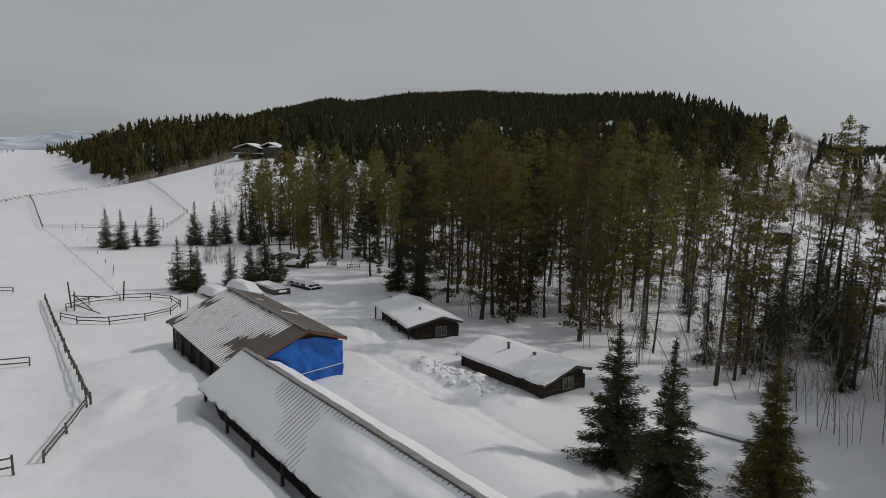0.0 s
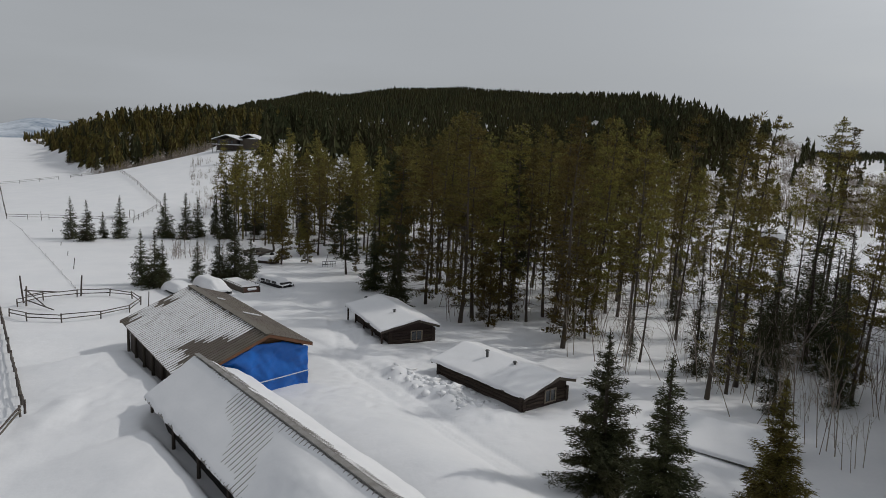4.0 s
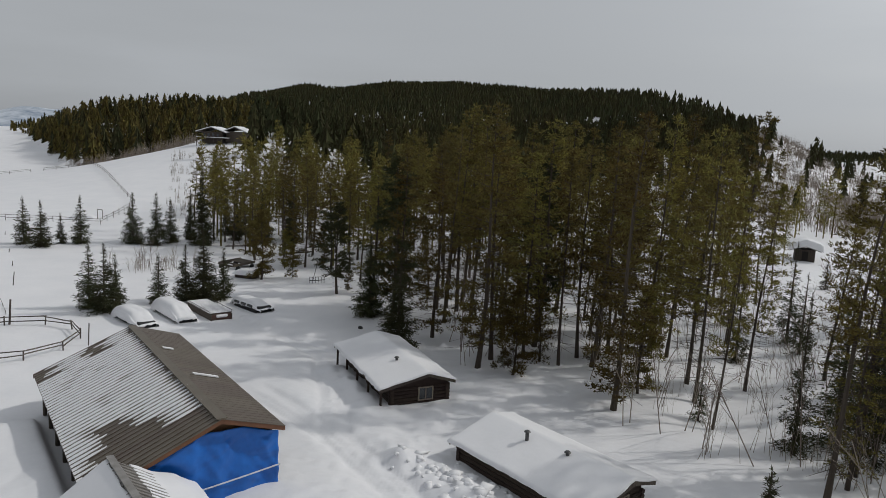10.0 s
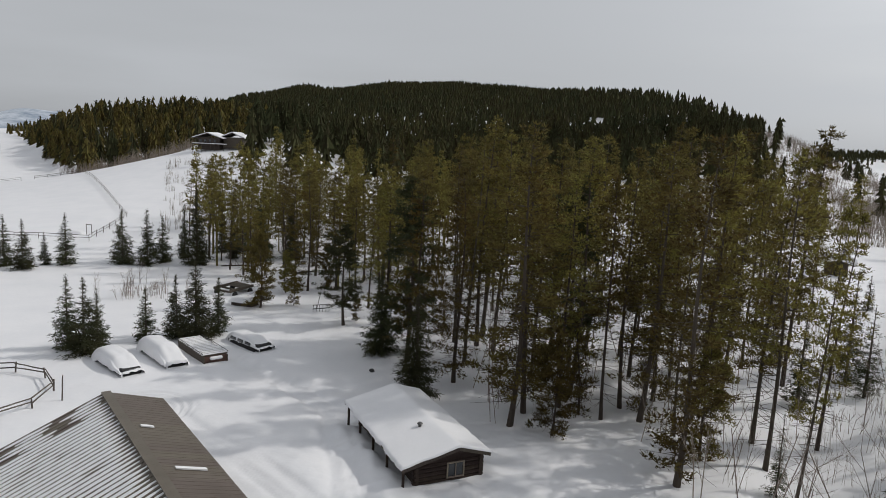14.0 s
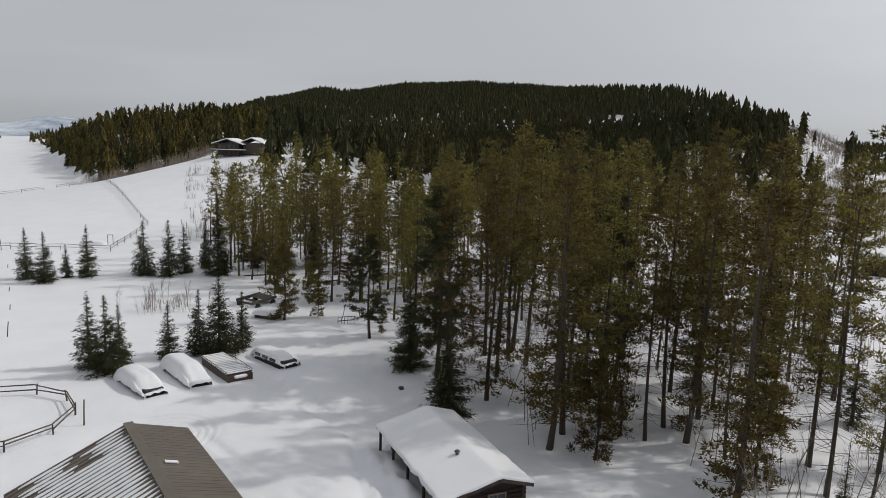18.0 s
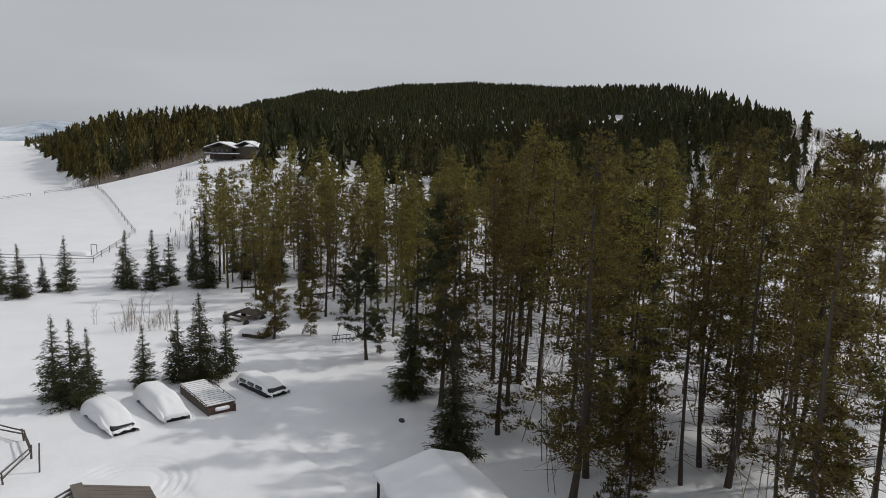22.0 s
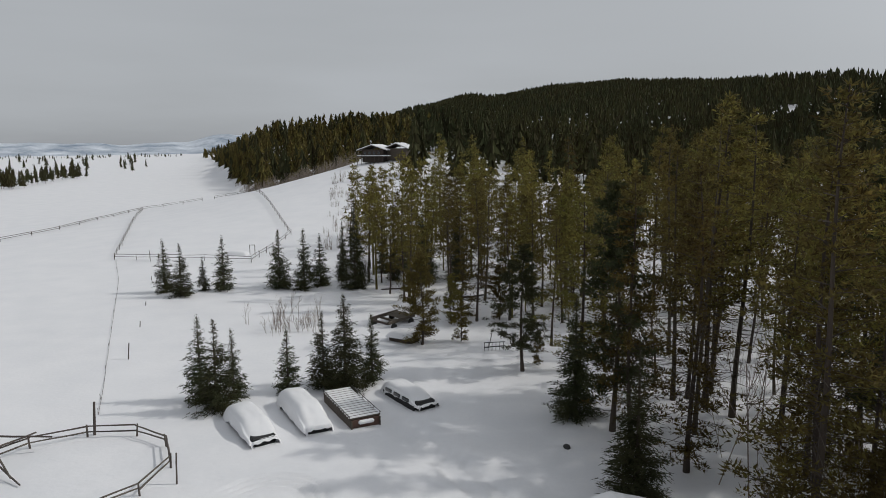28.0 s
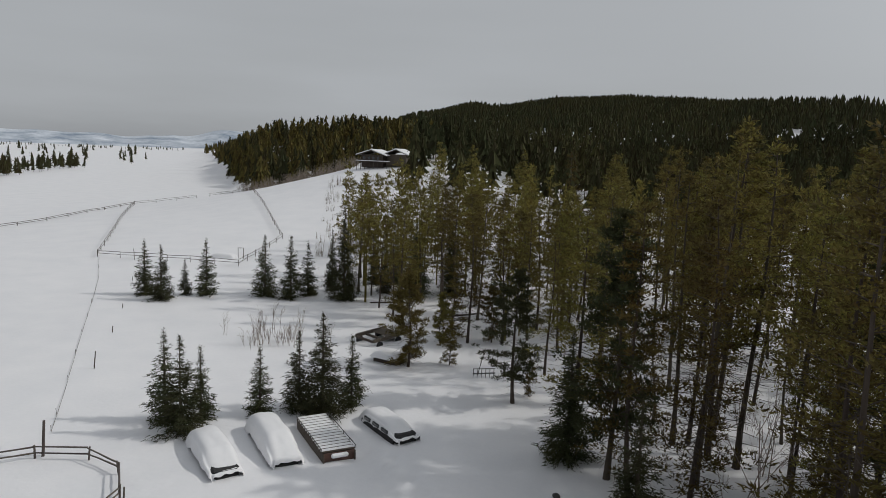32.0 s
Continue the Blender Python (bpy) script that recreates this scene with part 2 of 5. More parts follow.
# ---- the lie of the land ----
# the wooded rise beside the meadow: heading in degrees, height of its crest, distance of the crest, distance of its foot
RISE = ((-60, 0, 2000, 1500), (-31, 0, 1500, 1100), (-29.5, 3, 1150, 880), (-28, 8, 760, 520), (-26.5, 13, 560, 370), (-25, 17, 440, 272), (-23.5, 19.5, 410, 262), (-21, 22, 410, 255),
        (-18, 24, 420, 250), (-14.5, 24, 430, 250), (-11, 22, 430, 260), (-6, 12, 440, 270), (0, 0, 450, 280), (60, 0, 450, 280))
# the high ridge behind: heading, height, distance of the crest, distance of its foot
RIDGE = ((-60, 0, 1500, 1200), (-22, 0, 1500, 700), (-18, 40, 1500, 500), (-14, 86, 1550, 440), (-11.5, 100, 1600, 380), (-9.2, 122, 1650, 330), (-7, 117, 1650, 300), (-5, 121, 1600, 260), (-2.5, 129, 1550, 230), (3, 126, 1450, 190),
         (10, 99, 1200, 175), (16.5, 72, 820, 170), (20.5, 55, 660, 170), (23.3, 44, 590, 175), (25.4, 34, 560, 180), (27, 31, 540, 185), (28.8, 25, 520, 190), (30.2, 17, 520, 195), (31.5, 9, 540, 200), (35, 6, 700, 220), (60, 10, 900, 220))
NEAR_HEADING, NEAR_TOP, NEAR_AT, NEAR_FOOT = (np.array(c, float) for c in zip(*RISE))
HEADING, CREST, CREST_AT, FOOT_AT = (np.array(c, float) for c in zip(*RIDGE))


@functools.lru_cache(None)
def noise_table(seed):
    return np.random.RandomState(seed).rand(64, 64)


def value_noise(x, y, size, seed):
    table = noise_table(seed)
    u, v = np.asarray(x, float) / size, np.asarray(y, float) / size
    i, j = np.floor(u).astype(int), np.floor(v).astype(int)
    f, g = smooth01(u - i), smooth01(v - j)
    at = lambda a, b: table[a % 64, b % 64]
    return (at(i, j) * (1 - f) + at(i + 1, j) * f) * (1 - g) + (at(i, j + 1) * (1 - f) + at(i + 1, j + 1) * f) * g - 0.5


def ground(x, y):
    x, y = np.asarray(x, float), np.asarray(y, float)
    heading, r = np.degrees(np.arctan2(x + 2, y - 15)), np.hypot(x + 2, y - 15)
    ahead = np.abs(heading) < 75
    top, far, foot = (np.interp(heading, HEADING, c) for c in (CREST, CREST_AT, FOOT_AT))
    low_top, low_far, low_foot = (np.interp(heading, NEAR_HEADING, c) for c in (NEAR_TOP, NEAR_AT, NEAR_FOOT))
    climb = np.clip((r - foot) / (far - foot), 0, 1)
    ridge = top * (0.5 * smooth01(climb) + 0.5 * climb) * (1 - 0.8 * np.clip((r - far) / 600, 0, 1))
    rise = low_top * smooth01((r - low_foot) / (low_far - low_foot)) ** 0.8 * (1 - 0.5 * smooth01((r - low_far) / 160))
    z = np.where(ahead, np.cbrt(ridge ** 3 + rise ** 3), 0.0)
    z = z + (value_noise(x, y, 60, 3) * 5 + value_noise(x, y, 23, 4) * 1.6) * smooth01((r - np.minimum(foot, low_foot)) / 120) * ahead * smooth01((heading + 31) / 3)
    # the knoll with the lodge
    z = z + hump(x, y, -48, 240, 46, 15, 1.3, radians(-20))
    # rocky snow bank behind the lodge
    z = z + hump(x, y, -65, 274, 24, 8) + 2.5 * value_noise(x, y, 7, 26) * hump(x, y, -65, 274, 22, 1)
    # broad swell of the far meadow
    z = z + hump(x, y, -650, 900, 420, 7) + hump(x, y, 700, 1080, 230, 24)
    # soft drifts, banks along the sheds, heaps beside the cabin
    z = z + value_noise(x, y, 9, 5) * 0.22 + value_noise(x, y, 3.2, 6) * 0.07 + value_noise(x, y, 1.1, 8) * 0.045 + value_noise(x, y, 0.55, 9) * 0.03 * (np.abs(x) < 60) * (y < 110)
    z = z + hump(x, y, -5.0, 43.0, 4.6, 0.5, 2.0, radians(37)) + hump(x, y, 2.0, 33, 3.2, 1.3, 2.6, radians(37))
    z = z + hump(x, y, -7.4, 56.5, 2.5, 0.4, 2.5, radians(34))
    z = z + 0.42 * smooth01((72 - y) / 12) * smooth01((y - 18) / 8) * smooth01((x + 18) / 7) * smooth01((22 - x) / 9)
    # banks of shed snow under the west eaves
    d, c, length = along(x, y, -12.5, 38.2, 4.6, 15.6)
    z = z + 0.75 * smooth01((-c - 0.25) / 0.7) * smooth01((c + 8.5) / 7.5) * smooth01((d + 2.5) / 3) * smooth01((length + 4 - d) / 4) * (1 + 0.3 * value_noise(x, y, 2.3, 15))
    d, c, length = along(x, y, -21.0, 54.0, -11.8, 40.3)
    z = z + (0.8 * smooth01((-c - 0.1) / 0.5) + 0.2 * smooth01((1.0 - c) / 1.0)) * smooth01((c + 11.0) / 10.0) * smooth01((d + 0.5) / 3) * smooth01((length + 1.0 - d) / 2.0) * (1 + 0.12 * value_noise(x, y, 2.6, 16) + 0.05 * value_noise(x, y, 0.6, 17))
    # plough bank along the lane
    d, c, length = along(x, y, -3.5, 51.5, 6.5, 38)
    bank = np.exp(-((c - 1.2) / 1.3) ** 2) * smooth01((d + 1) / 4) * smooth01((length - d) / 6)
    z = z + bank * (0.15 + 0.75 * np.clip(value_noise(x, y, 1.2, 11) + 0.2, 0, 1) + 0.3 * np.abs(value_noise(x, y, 0.55, 12)))
    # trodden and churned snow round the yard
    churn = smooth01((72 - y) / 8) * smooth01((y - 36) / 6) * smooth01((x + 9) / 5) * smooth01((9 - x) / 6)
    z = z + churn * (0.17 * np.abs(value_noise(x, y, 0.8, 13)) + 0.08 * value_noise(x, y, 0.4, 14))
    # snow slid off the cabin's west eave
    d, c, length = along(x, y, -6.1, 64.4, -2.4, 55.6)
    z = z + 0.4 * np.exp(-((c + 0.4) / 0.9) ** 2) * smooth01((d + 1) / 2) * smooth01((length + 1 - d) / 2) * (1 + 0.8 * value_noise(x, y, 0.7, 25))
    # lumpy dumped snow at the end of the barn's bank
    z = z + hump(x, y, -19.0, 41.5, 3.0, 0.55, 1.6, radians(-35)) * (0.55 + 0.45 * value_noise(x, y, 1.6, 19) + 0.2 * value_noise(x, y, 0.6, 20))
    # the packed lane and its vehicle tracks
    for ax, ay, bx, by, w, depth in ((-16.5, 79, -7, 67, 1.2, 0.08), (-7, 67, -4.6, 52.2, 1.3, 0.1), (-17.3, 66.2, -12.2, 60.0, 1.0, 0.05), (-4.6, 52.2, 6, 33.5, 1.4, 0.14), (-10.5, 58.5, -4.0, 50.5, 1.0, 0.06), (17, 55, 62, 116, 2.6, 0.5), (62, 116, 110, 185, 2.6, 0.5)):
        d, c, length = along(x, y, ax, ay, bx, by)
        inside = smooth01((d + 2) / 4) * smooth01((length + 2 - d) / 4)
        z = z - depth * np.exp(-(c / w) ** 4) * inside - inside * np.exp(-(c / w) ** 4) * (0.11 * np.exp(-((np.abs(c + 0.08 * np.sin(d * 0.5)) - 0.75) / 0.2) ** 2) + 0.05 * np.exp(-((np.abs(c) - 0.3) / 0.16) ** 2) + 0.03 * value_noise(x, y, 0.5, 27))
    # curved loop of tracks north of the barn
    ring = np.hypot(x + 19.4, y - 66.6)
    angle = np.degrees(np.arctan2(y - 66.6, x + 19.4))
    z = z - 0.1 * np.exp(-((ring - 2.3) / 1.0) ** 4) * (1 + np.cos(ring * 13)) * smooth01((angle + 45) / 25) * smooth01((175 - angle) / 25)
    return z


def gz(x, y):
    return float(ground(x, y))


def spaced(stops):
    """Grid lines: (start, end, step) runs."""
    out = []
    for a, b, step in stops:
        n = max(1, round((b - a) / step))
        out += [a + (b - a) * i / n for i in range(n)]
    return np.array(out + [stops[-1][1]])


gx = spaced(((-4600, -800, 200), (-800, -200, 25), (-200, -60, 5), (-60, -30, 1.0), (-30, 16, 0.18), (16, 60, 0.8), (60, 160, 4), (160, 700, 20), (700, 4600, 250)))
gy = spaced(((-600, 0, 60), (0, 24, 2), (24, 72, 0.18), (72, 110, 0.7), (110, 200, 3), (200, 500, 10), (500, 1400, 25), (1400, 4600, 200)))
GX, GY = np.meshgrid(gx, gy)
GZ = ground(GX, GY)
nx, ny = len(gx), len(gy)
verts = np.stack([GX.ravel(), GY.ravel(), GZ.ravel()], 1).tolist()
ii = (np.arange(ny - 1)[:, None] * nx + np.arange(nx - 1)[None, :]).ravel()
faces = np.stack([ii, ii + 1, ii + nx + 1, ii + nx], 1).tolist()
tagged(part("ground", (verts, [], faces), SNOW, smooth=True), "deep white snow over meadow, yard and hillside with packed tracks", "ground", kind="structure")

# far snowy range beyond the plain
mv, mf = [], []
for i in range(241):
    a = radians(-75 + i * 0.42)
    h = 40 + 70 * (0.5 + value_noise(i * 1.0, 0, 14, 21)) + 30 * value_noise(i * 1.0, 7, 5, 22) + 14 * value_noise(i * 1.0, 3, 2, 23)
    for r, z in ((3900, -5), (4200, h * 0.55 + 10 * value_noise(i * 1.0, 9, 3, 24)), (4450, h)):
        mv.append((r * math.sin(a), r * math.cos(a), z))
for i in range(240):
    for k in range(2):
        mf.append((i * 3 + k, i * 3 + 3 + k, i * 3 + 4 + k, i * 3 + 1 + k))
tagged(part("backdrop", (mv, [], mf), MOUNTAIN, smooth=True), "pale snowy mountain range on the far horizon", "mountains", kind="structure")


# ---- trees ----
def sprays(rng, centre, out, n, size, width, flat=0.5):
    """Thin leaf-like triangles radiating from a point, mostly outwards."""
    d = rng.normal(size=(n, 3)) * (1, 1, flat) + np.asarray(out) * 0.9
    d /= np.linalg.norm(d, axis=1)[:, None] + 1e-6
    side = np.cross(d, rng.normal(size=(n, 3)))
    side /= np.linalg.norm(side, axis=1)[:, None] + 1e-6
    length = size * rng.uniform(0.6, 1.3, (n, 1))
    root = np.asarray(centre) + rng.normal(size=(n, 3)) * size * 0.36
    wide = width * rng.uniform(0.7, 1.4, (n, 1))
    return np.stack([root - side * wide * 0.5, root + d * length, root + side * wide * 0.5], 1)


def triangles(blocks):
    return np.concatenate([b.reshape(-1, 3) for b in blocks])


def clump(rng, centre, out, n, wide, size):
    """A rounded tuft of needles: short blades standing out of a flattened ball."""
    at = rng.normal(size=(n, 3))
    at /= np.linalg.norm(at, axis=1)[:, None] + 1e-6
    way = at + (0, 0, 0.55) + np.asarray(out) * 0.35 + rng.normal(size=(n, 3)) * 0.3
    way /= np.linalg.norm(way, axis=1)[:, None] + 1e-6
    side = np.cross(way, rng.normal(size=(n, 3)))
    side /= np.linalg.norm(side, axis=1)[:, None] + 1e-6
    root = np.asarray(centre) + at * (wide, wide, wide * 0.6) * rng.uniform(0.25, 1.0, (n, 1))
    length, half = size * rng.uniform(0.7, 1.3, (n, 1)), size * 0.19 * rng.uniform(0.7, 1.3, (n, 1))
    return np.stack([root - side * half, root + way * length, root + side * half], 1)


def pine_crown(seed, height, bare, radius, tuft=20, dense=1.0, gap=1.0):
    """Lodgepole crown: whorled limbs carrying rounded tufts, full below and rounding off to a blunt point, with gaps between."""
    rng = np.random.RandomState(seed)
    blocks, limbs, z = [], [], bare * height
    lean = rng.uniform(0, math.tau)
    taper = rng.uniform(0.62, 0.9)
    gaps = [(rng.uniform(0, math.tau), rng.uniform(0.0, 0.6), rng.uniform(0.1, 0.25)) for _ in range(4)]
    while z < height - 0.2:
        f = (z - bare * height) / (height * (1 - bare))
        reach = (radius * min(1, 0.55 + 1.9 * f) * (1 - f) ** taper + 0.16) * rng.uniform(0.72, 1.15)
        for k in range(rng.randint(4, 7) if dense >= 1 else rng.randint(3, 5)):
            a = rng.uniform(0, math.tau)
            if any(abs(math.remainder(a - g, math.tau)) < 0.6 and 0 < f - low < span for g, low, span in gaps):
                continue
            r = reach * rng.uniform(0.55, 1.15) * (1 + 0.2 * math.cos(a - lean))
            rise = rng.uniform(-0.25, 0.15) + 0.5 * f
            out = np.array((math.cos(a), math.sin(a), rise))
            zz = z + rng.uniform(-0.2, 0.2)
            tip = (out[0] * r, out[1] * r, zz + rise * r + 0.06 * r * r)
            limbs.append(((0, 0, zz), tip))
            for s in ((0.4, 0.62, 0.82, 1.0) if r > 1.5 else (0.45, 0.75, 1.0) if r > 0.9 else (0.55, 1.0) if r > 0.45 else (0.9,)):
                q = s * rng.uniform(0.9, 1.1)
                bit = rng.normal(size=3) * (0.16, 0.16, 0.08) * min(1.0, r)
                blocks.append(clump(rng, np.array((tip[0] * q, tip[1] * q, zz + (tip[2] - zz) * q)) + bit, out * 0.6, tuft, 0.22 + 0.06 * min(r, 2), 0.21))
        z += rng.uniform(0.48, 0.8) * gap
    for dz in (0.1, 0.35, 0.6):
        blocks.append(clump(rng, (0, 0, height - dz), (0, 0, 1), tuft, 0.1 + 0.12 * dz, 0.2))
    return blocks, limbs


def spruce_crown(seed, height, radius, step=0.27, n=5, sparse=0.0, fine=1.0):
    """Spruce: drooping tiers right to the snow, narrowing evenly to a thin spire."""
    rng = np.random.RandomState(seed)
    blocks, limbs, z = [], [], 0.2
    while z < height - 0.3:
        f = z / height
        reach = (radius * (1 - f) ** 0.95 * (0.8 + 0.2 * min(1, f * 8)) + 0.03) * rng.uniform(0.8, 1.15)
        small = 0.55 + 0.45 * min(1.0, reach / 0.8)
        for k in range(max(5, int(10 * (1 - f) + 3))):
            if rng.rand() < sparse:
                continue
            a = rng.uniform(0, math.tau)
            r = reach * rng.uniform(0.7, 1.15)
            zz = z + rng.uniform(-0.3, 0.3) * step
            droop = -0.38 + 0.6 * f
            out = np.array((math.cos(a), math.sin(a), droop))
            limbs.append(((0, 0, zz), (out[0] * r, out[1] * r, zz + droop * r)))
            for s in np.arange(0.25, 1.01, max(0.15, 0.28 / max(r, 0.3))):
                sag = droop * r * s + 0.16 * r * s * s
                blocks.append(sprays(rng, (out[0] * r * s, out[1] * r * s, zz + sag), out + (0, 0, -0.25 * (1 - f)), n + 3, (0.27 + 0.06 * r) * fine * small, 0.06 * fine * small, 0.3))
        z += step * rng.uniform(0.8, 1.2)
    for dz in (0.05, 0.25, 0.45, 0.65):
        blocks.append(sprays(rng, (0, 0, height - dz), (0, 0, 1.5), 6, 0.12 + 0.2 * dz, 0.045))
    return blocks, limbs


def trunk_mesh(seed, height, r, limbs=(), bend=0.25, twigs=0):
    rng = np.random.RandomState(seed)
    bm = bmesh.new()
    rings, sides = [], 7
    for i in range(8):
        f = i / 7
        rr = r * (1 - 0.88 * f) * (1.35 if i == 0 else 1)
        cx, cy = bend * math.sin(f * 2.3 + seed) * f * (1 - f) * 2, bend * math.cos(f * 1.7 + seed * 2) * f * (1 - f) * 2
        rings.append([bm.verts.new((cx + math.cos(k * math.tau / sides) * rr, cy + math.sin(k * math.tau / sides) * rr, -0.6 + f * (height + 0.5))) for k in range(sides)])
    for low, high in zip(rings, rings[1:]):
        for k in range(sides):
            bm.faces.new((low[k], low[(k + 1) % sides], high[(k + 1) % sides], high[k]))
    for a, b in limbs:
        rod(bm, a, b, 0.028 + 0.008 * r, 0.008, 3)
    for _ in range(twigs):
        z, a, l = rng.uniform(0.08, 0.5) * height, rng.uniform(0, math.tau), rng.uniform(0.4, 1.9)
        rod(bm, (0, 0, z), (math.cos(a) * l, math.sin(a) * l, z + rng.uniform(-0.55, 0.15)), 0.022, 0.006, 3)
    return bm


def pine(seed, height, bare, radius, r, dense=1.0, tuft=20, gap=1.0, needles=None):
    tree = thing("pine_tree", Matrix(), "tall lodgepole pine with olive crown standing in snow", "tree", "pines of the grove")
    blocks, limbs = pine_crown(seed, height, bare, radius, tuft, dense, gap)
    part("trunk", trunk_mesh(seed, height, r, limbs[::2], bend=0.5, twigs=70), BARK, tree)
    part("crown", triangles(blocks), needles or NEEDLE, tree)
    return tree


def spruce(seed, height, radius, label, group, needles=None, **kw):
    tree = thing("spruce_tree", Matrix(), label, "tree", group)
    blocks, limbs = spruce_crown(seed, height, radius, **kw)
    part("trunk", trunk_mesh(seed, height, 0.02 * height, limbs[::3], 0.05), BARK, tree)
    part("crown", triangles(blocks), needles or SPRUCE, tree)
    return tree


def branching(bm, rng, a, way, length, r, depth):
    b = a + way * length
    rod(bm, a, b, r, r * 0.55, 3)
    if depth:
        for k in range(rng.randint(2, 5)):
            f = rng.uniform(0.35, 1.0)
            turn = Vector(rng.normal(size=3) * 0.42)
            branching(bm, rng, a.lerp(b, f), (way + turn + Vector((0, 0, 0.25))).normalized(), length * rng.uniform(0.35, 0.6), r * 0.5, depth - 1)


def bare_shrub(seed, height, stems):
    rng = np.random.RandomState(seed)
    bm = bmesh.new()
    for _ in range(stems):
        way = Vector((rng.normal() * 0.14, rng.normal() * 0.14, 1)).normalized()
        branching(bm, rng, Vector((rng.normal() * 0.12 * stems, rng.normal() * 0.12 * stems, -0.4)), way, height * rng.uniform(0.5, 0.8), 0.012 * height ** 0.5 + 0.006, 3 if stems < 4 else 2)
    return bm


def place(proto, x, y, scale=1.0, turn=None, lean=(0, 0), wide=1.0, label=""):
    turn = random.uniform(0, 360) if turn is None else turn
    m = pose(x, y, gz(x, y), lean[0], lean[1], 0) @ pose(0, 0, 0, 0, 0, turn) @ Matrix.Diagonal((scale * wide, scale * wide, scale, 1))
    ob = copy_thing(proto, m)
    if label:
        ob["label"] = label
    return ob


def put(proto, x, y, scale=1.0):
    proto.matrix_world = pose(x, y, gz(x, y), 0, 0, 40) @ Matrix.Scale(scale, 4)


PINES = [pine(31 + i, 18.0, b * 0.84, w * 1.2, 0.125, d) for i, (b, w, d) in enumerate(((0.32, 2.1, 1), (0.44, 1.8, 1), (0.14, 2.3, 1), (0.52, 1.7, 1), (0.38, 1.9, 1), (0.56, 1.6, 0.8), (0.08, 1.8, 1), (0.46, 2.1, 0.8), (0.36, 1.5, 1), (0.42, 2.4, 0.8)))]
HIGH = (0, 1, 3, 4, 5, 7, 8, 9)
BUSHY = pine(58, 9.0, 0.07, 2.6, 0.12, tuft=36, gap=0.6)
tagged(BUSHY, "bushy young pine with branches near the snow", group="bushy pines")
BROAD = pine(60, 14.0, 0.2, 3.6, 0.17, tuft=44, gap=0.55, needles=SPRUCE)
tagged(BROAD, "broad dark pine with bare lower trunk beside the yard", group="broad pines")
SMALL = [spruce(71 + i, 6.0, w, "young dark green spruce with drooping branches in the snow", "young spruces", step=0.34, n=9, fine=0.95) for i, w in enumerate((1.4, 1.5, 1.25))]
BIG = [spruce(81 + i, 9.0, w, "dense dark spruce with branches down to the snow", "large spruces", step=0.3, n=8) for i, w in enumerate((2.2, 1.95))]
NEAR = [spruce(85 + i, 9.0, w, "full dark green spruce standing beside the lane", "yard spruces", step=0.24, n=22, fine=0.72) for i, w in enumerate((2.0, 1.85))]
OLIVE = spruce(88, 9.0, 2.3, "full olive-green conifer beside the yard spruces", "yard spruces", NEEDLE, step=0.25, n=22, fine=0.75)
OPEN = [spruce(91 + i, 9.0, w, "slender open spruce with gaps between its branches", "slender spruces", step=0.34, n=5, sparse=c) for i, (w, c) in enumerate(((1.7, 0.35), (1.9, 0.45)))]

# large single trees: x, y, height, kind
TREES = ((4.1, 64.9, 19.1, 2), (5.4, 67.5, 17.9, 6), (12.0, 57.4, 18.6, 6), (12.9, 66.6, 18.4, 0), (18.1, 56.8, 15.5, 8, 0.8), (9.4, 72.0, 18.5, 2), (19.2, 63.9, 18.2, 0),
         (-14.6, 103.6, 14.0, 4, 1.35), (-4.9, 82.2, 14.0, 0, 1.7), (45.5, 82.0, 21.0, 0, 1.5), (48.5, 83.5, 20.0, 7, 1.5), (20.1, 70.7, 18, 0), (1.6, 84.4, 17, 5), (2.6, 84.9, 15, 3), (3.6, 83.5, 19.5, 4),
         (4.9, 81.9, 19, 1), (15.1, 76, 18, 2), (-1.5, 76.5, 15.5, 2), (1.0, 73.5, 16, 6), (19.6, 47.2, 18.5, 3), (21.5, 48.6, 13.5, 6), (22.9, 50.2, 18.7, 1),
         (23.8, 64.5, 14.6, 8), (19.2, 72.0, 17.2, 4), (16.4, 67.0, 19.2, 2), (27.0, 75.0, 20.2, 1), (24.1, 95.7, 21, 0), (4.2, 86.0, 20.0, 3), (7.0, 74.0, 15.5, 6), (20.1, 83.9, 20, 4),
         (21.9, 77.5, 19.8, 2), (44.8, 87.0, 8.2, 6), (30.5, 66, 15, 6), (25.6, 84, 18, 0), (13.5, 84, 19, 2), (9.5, 80, 18.5, 0), (29.5, 47.5, 14, 2), (33, 52, 16, 0))
taken = []
for i, (x, y, h, k, *wide) in enumerate(TREES):
    taken.append((x, y))
    place(PINES[k], x, y, (h - gz(x, y)) / 18.0, i * 77, (random.uniform(-2, 2), random.uniform(-1, 2) + min(3.0, max(0, x - 6) * 0.3)), wide[0] if wide else 1.4 if x < 14 else 1.15)

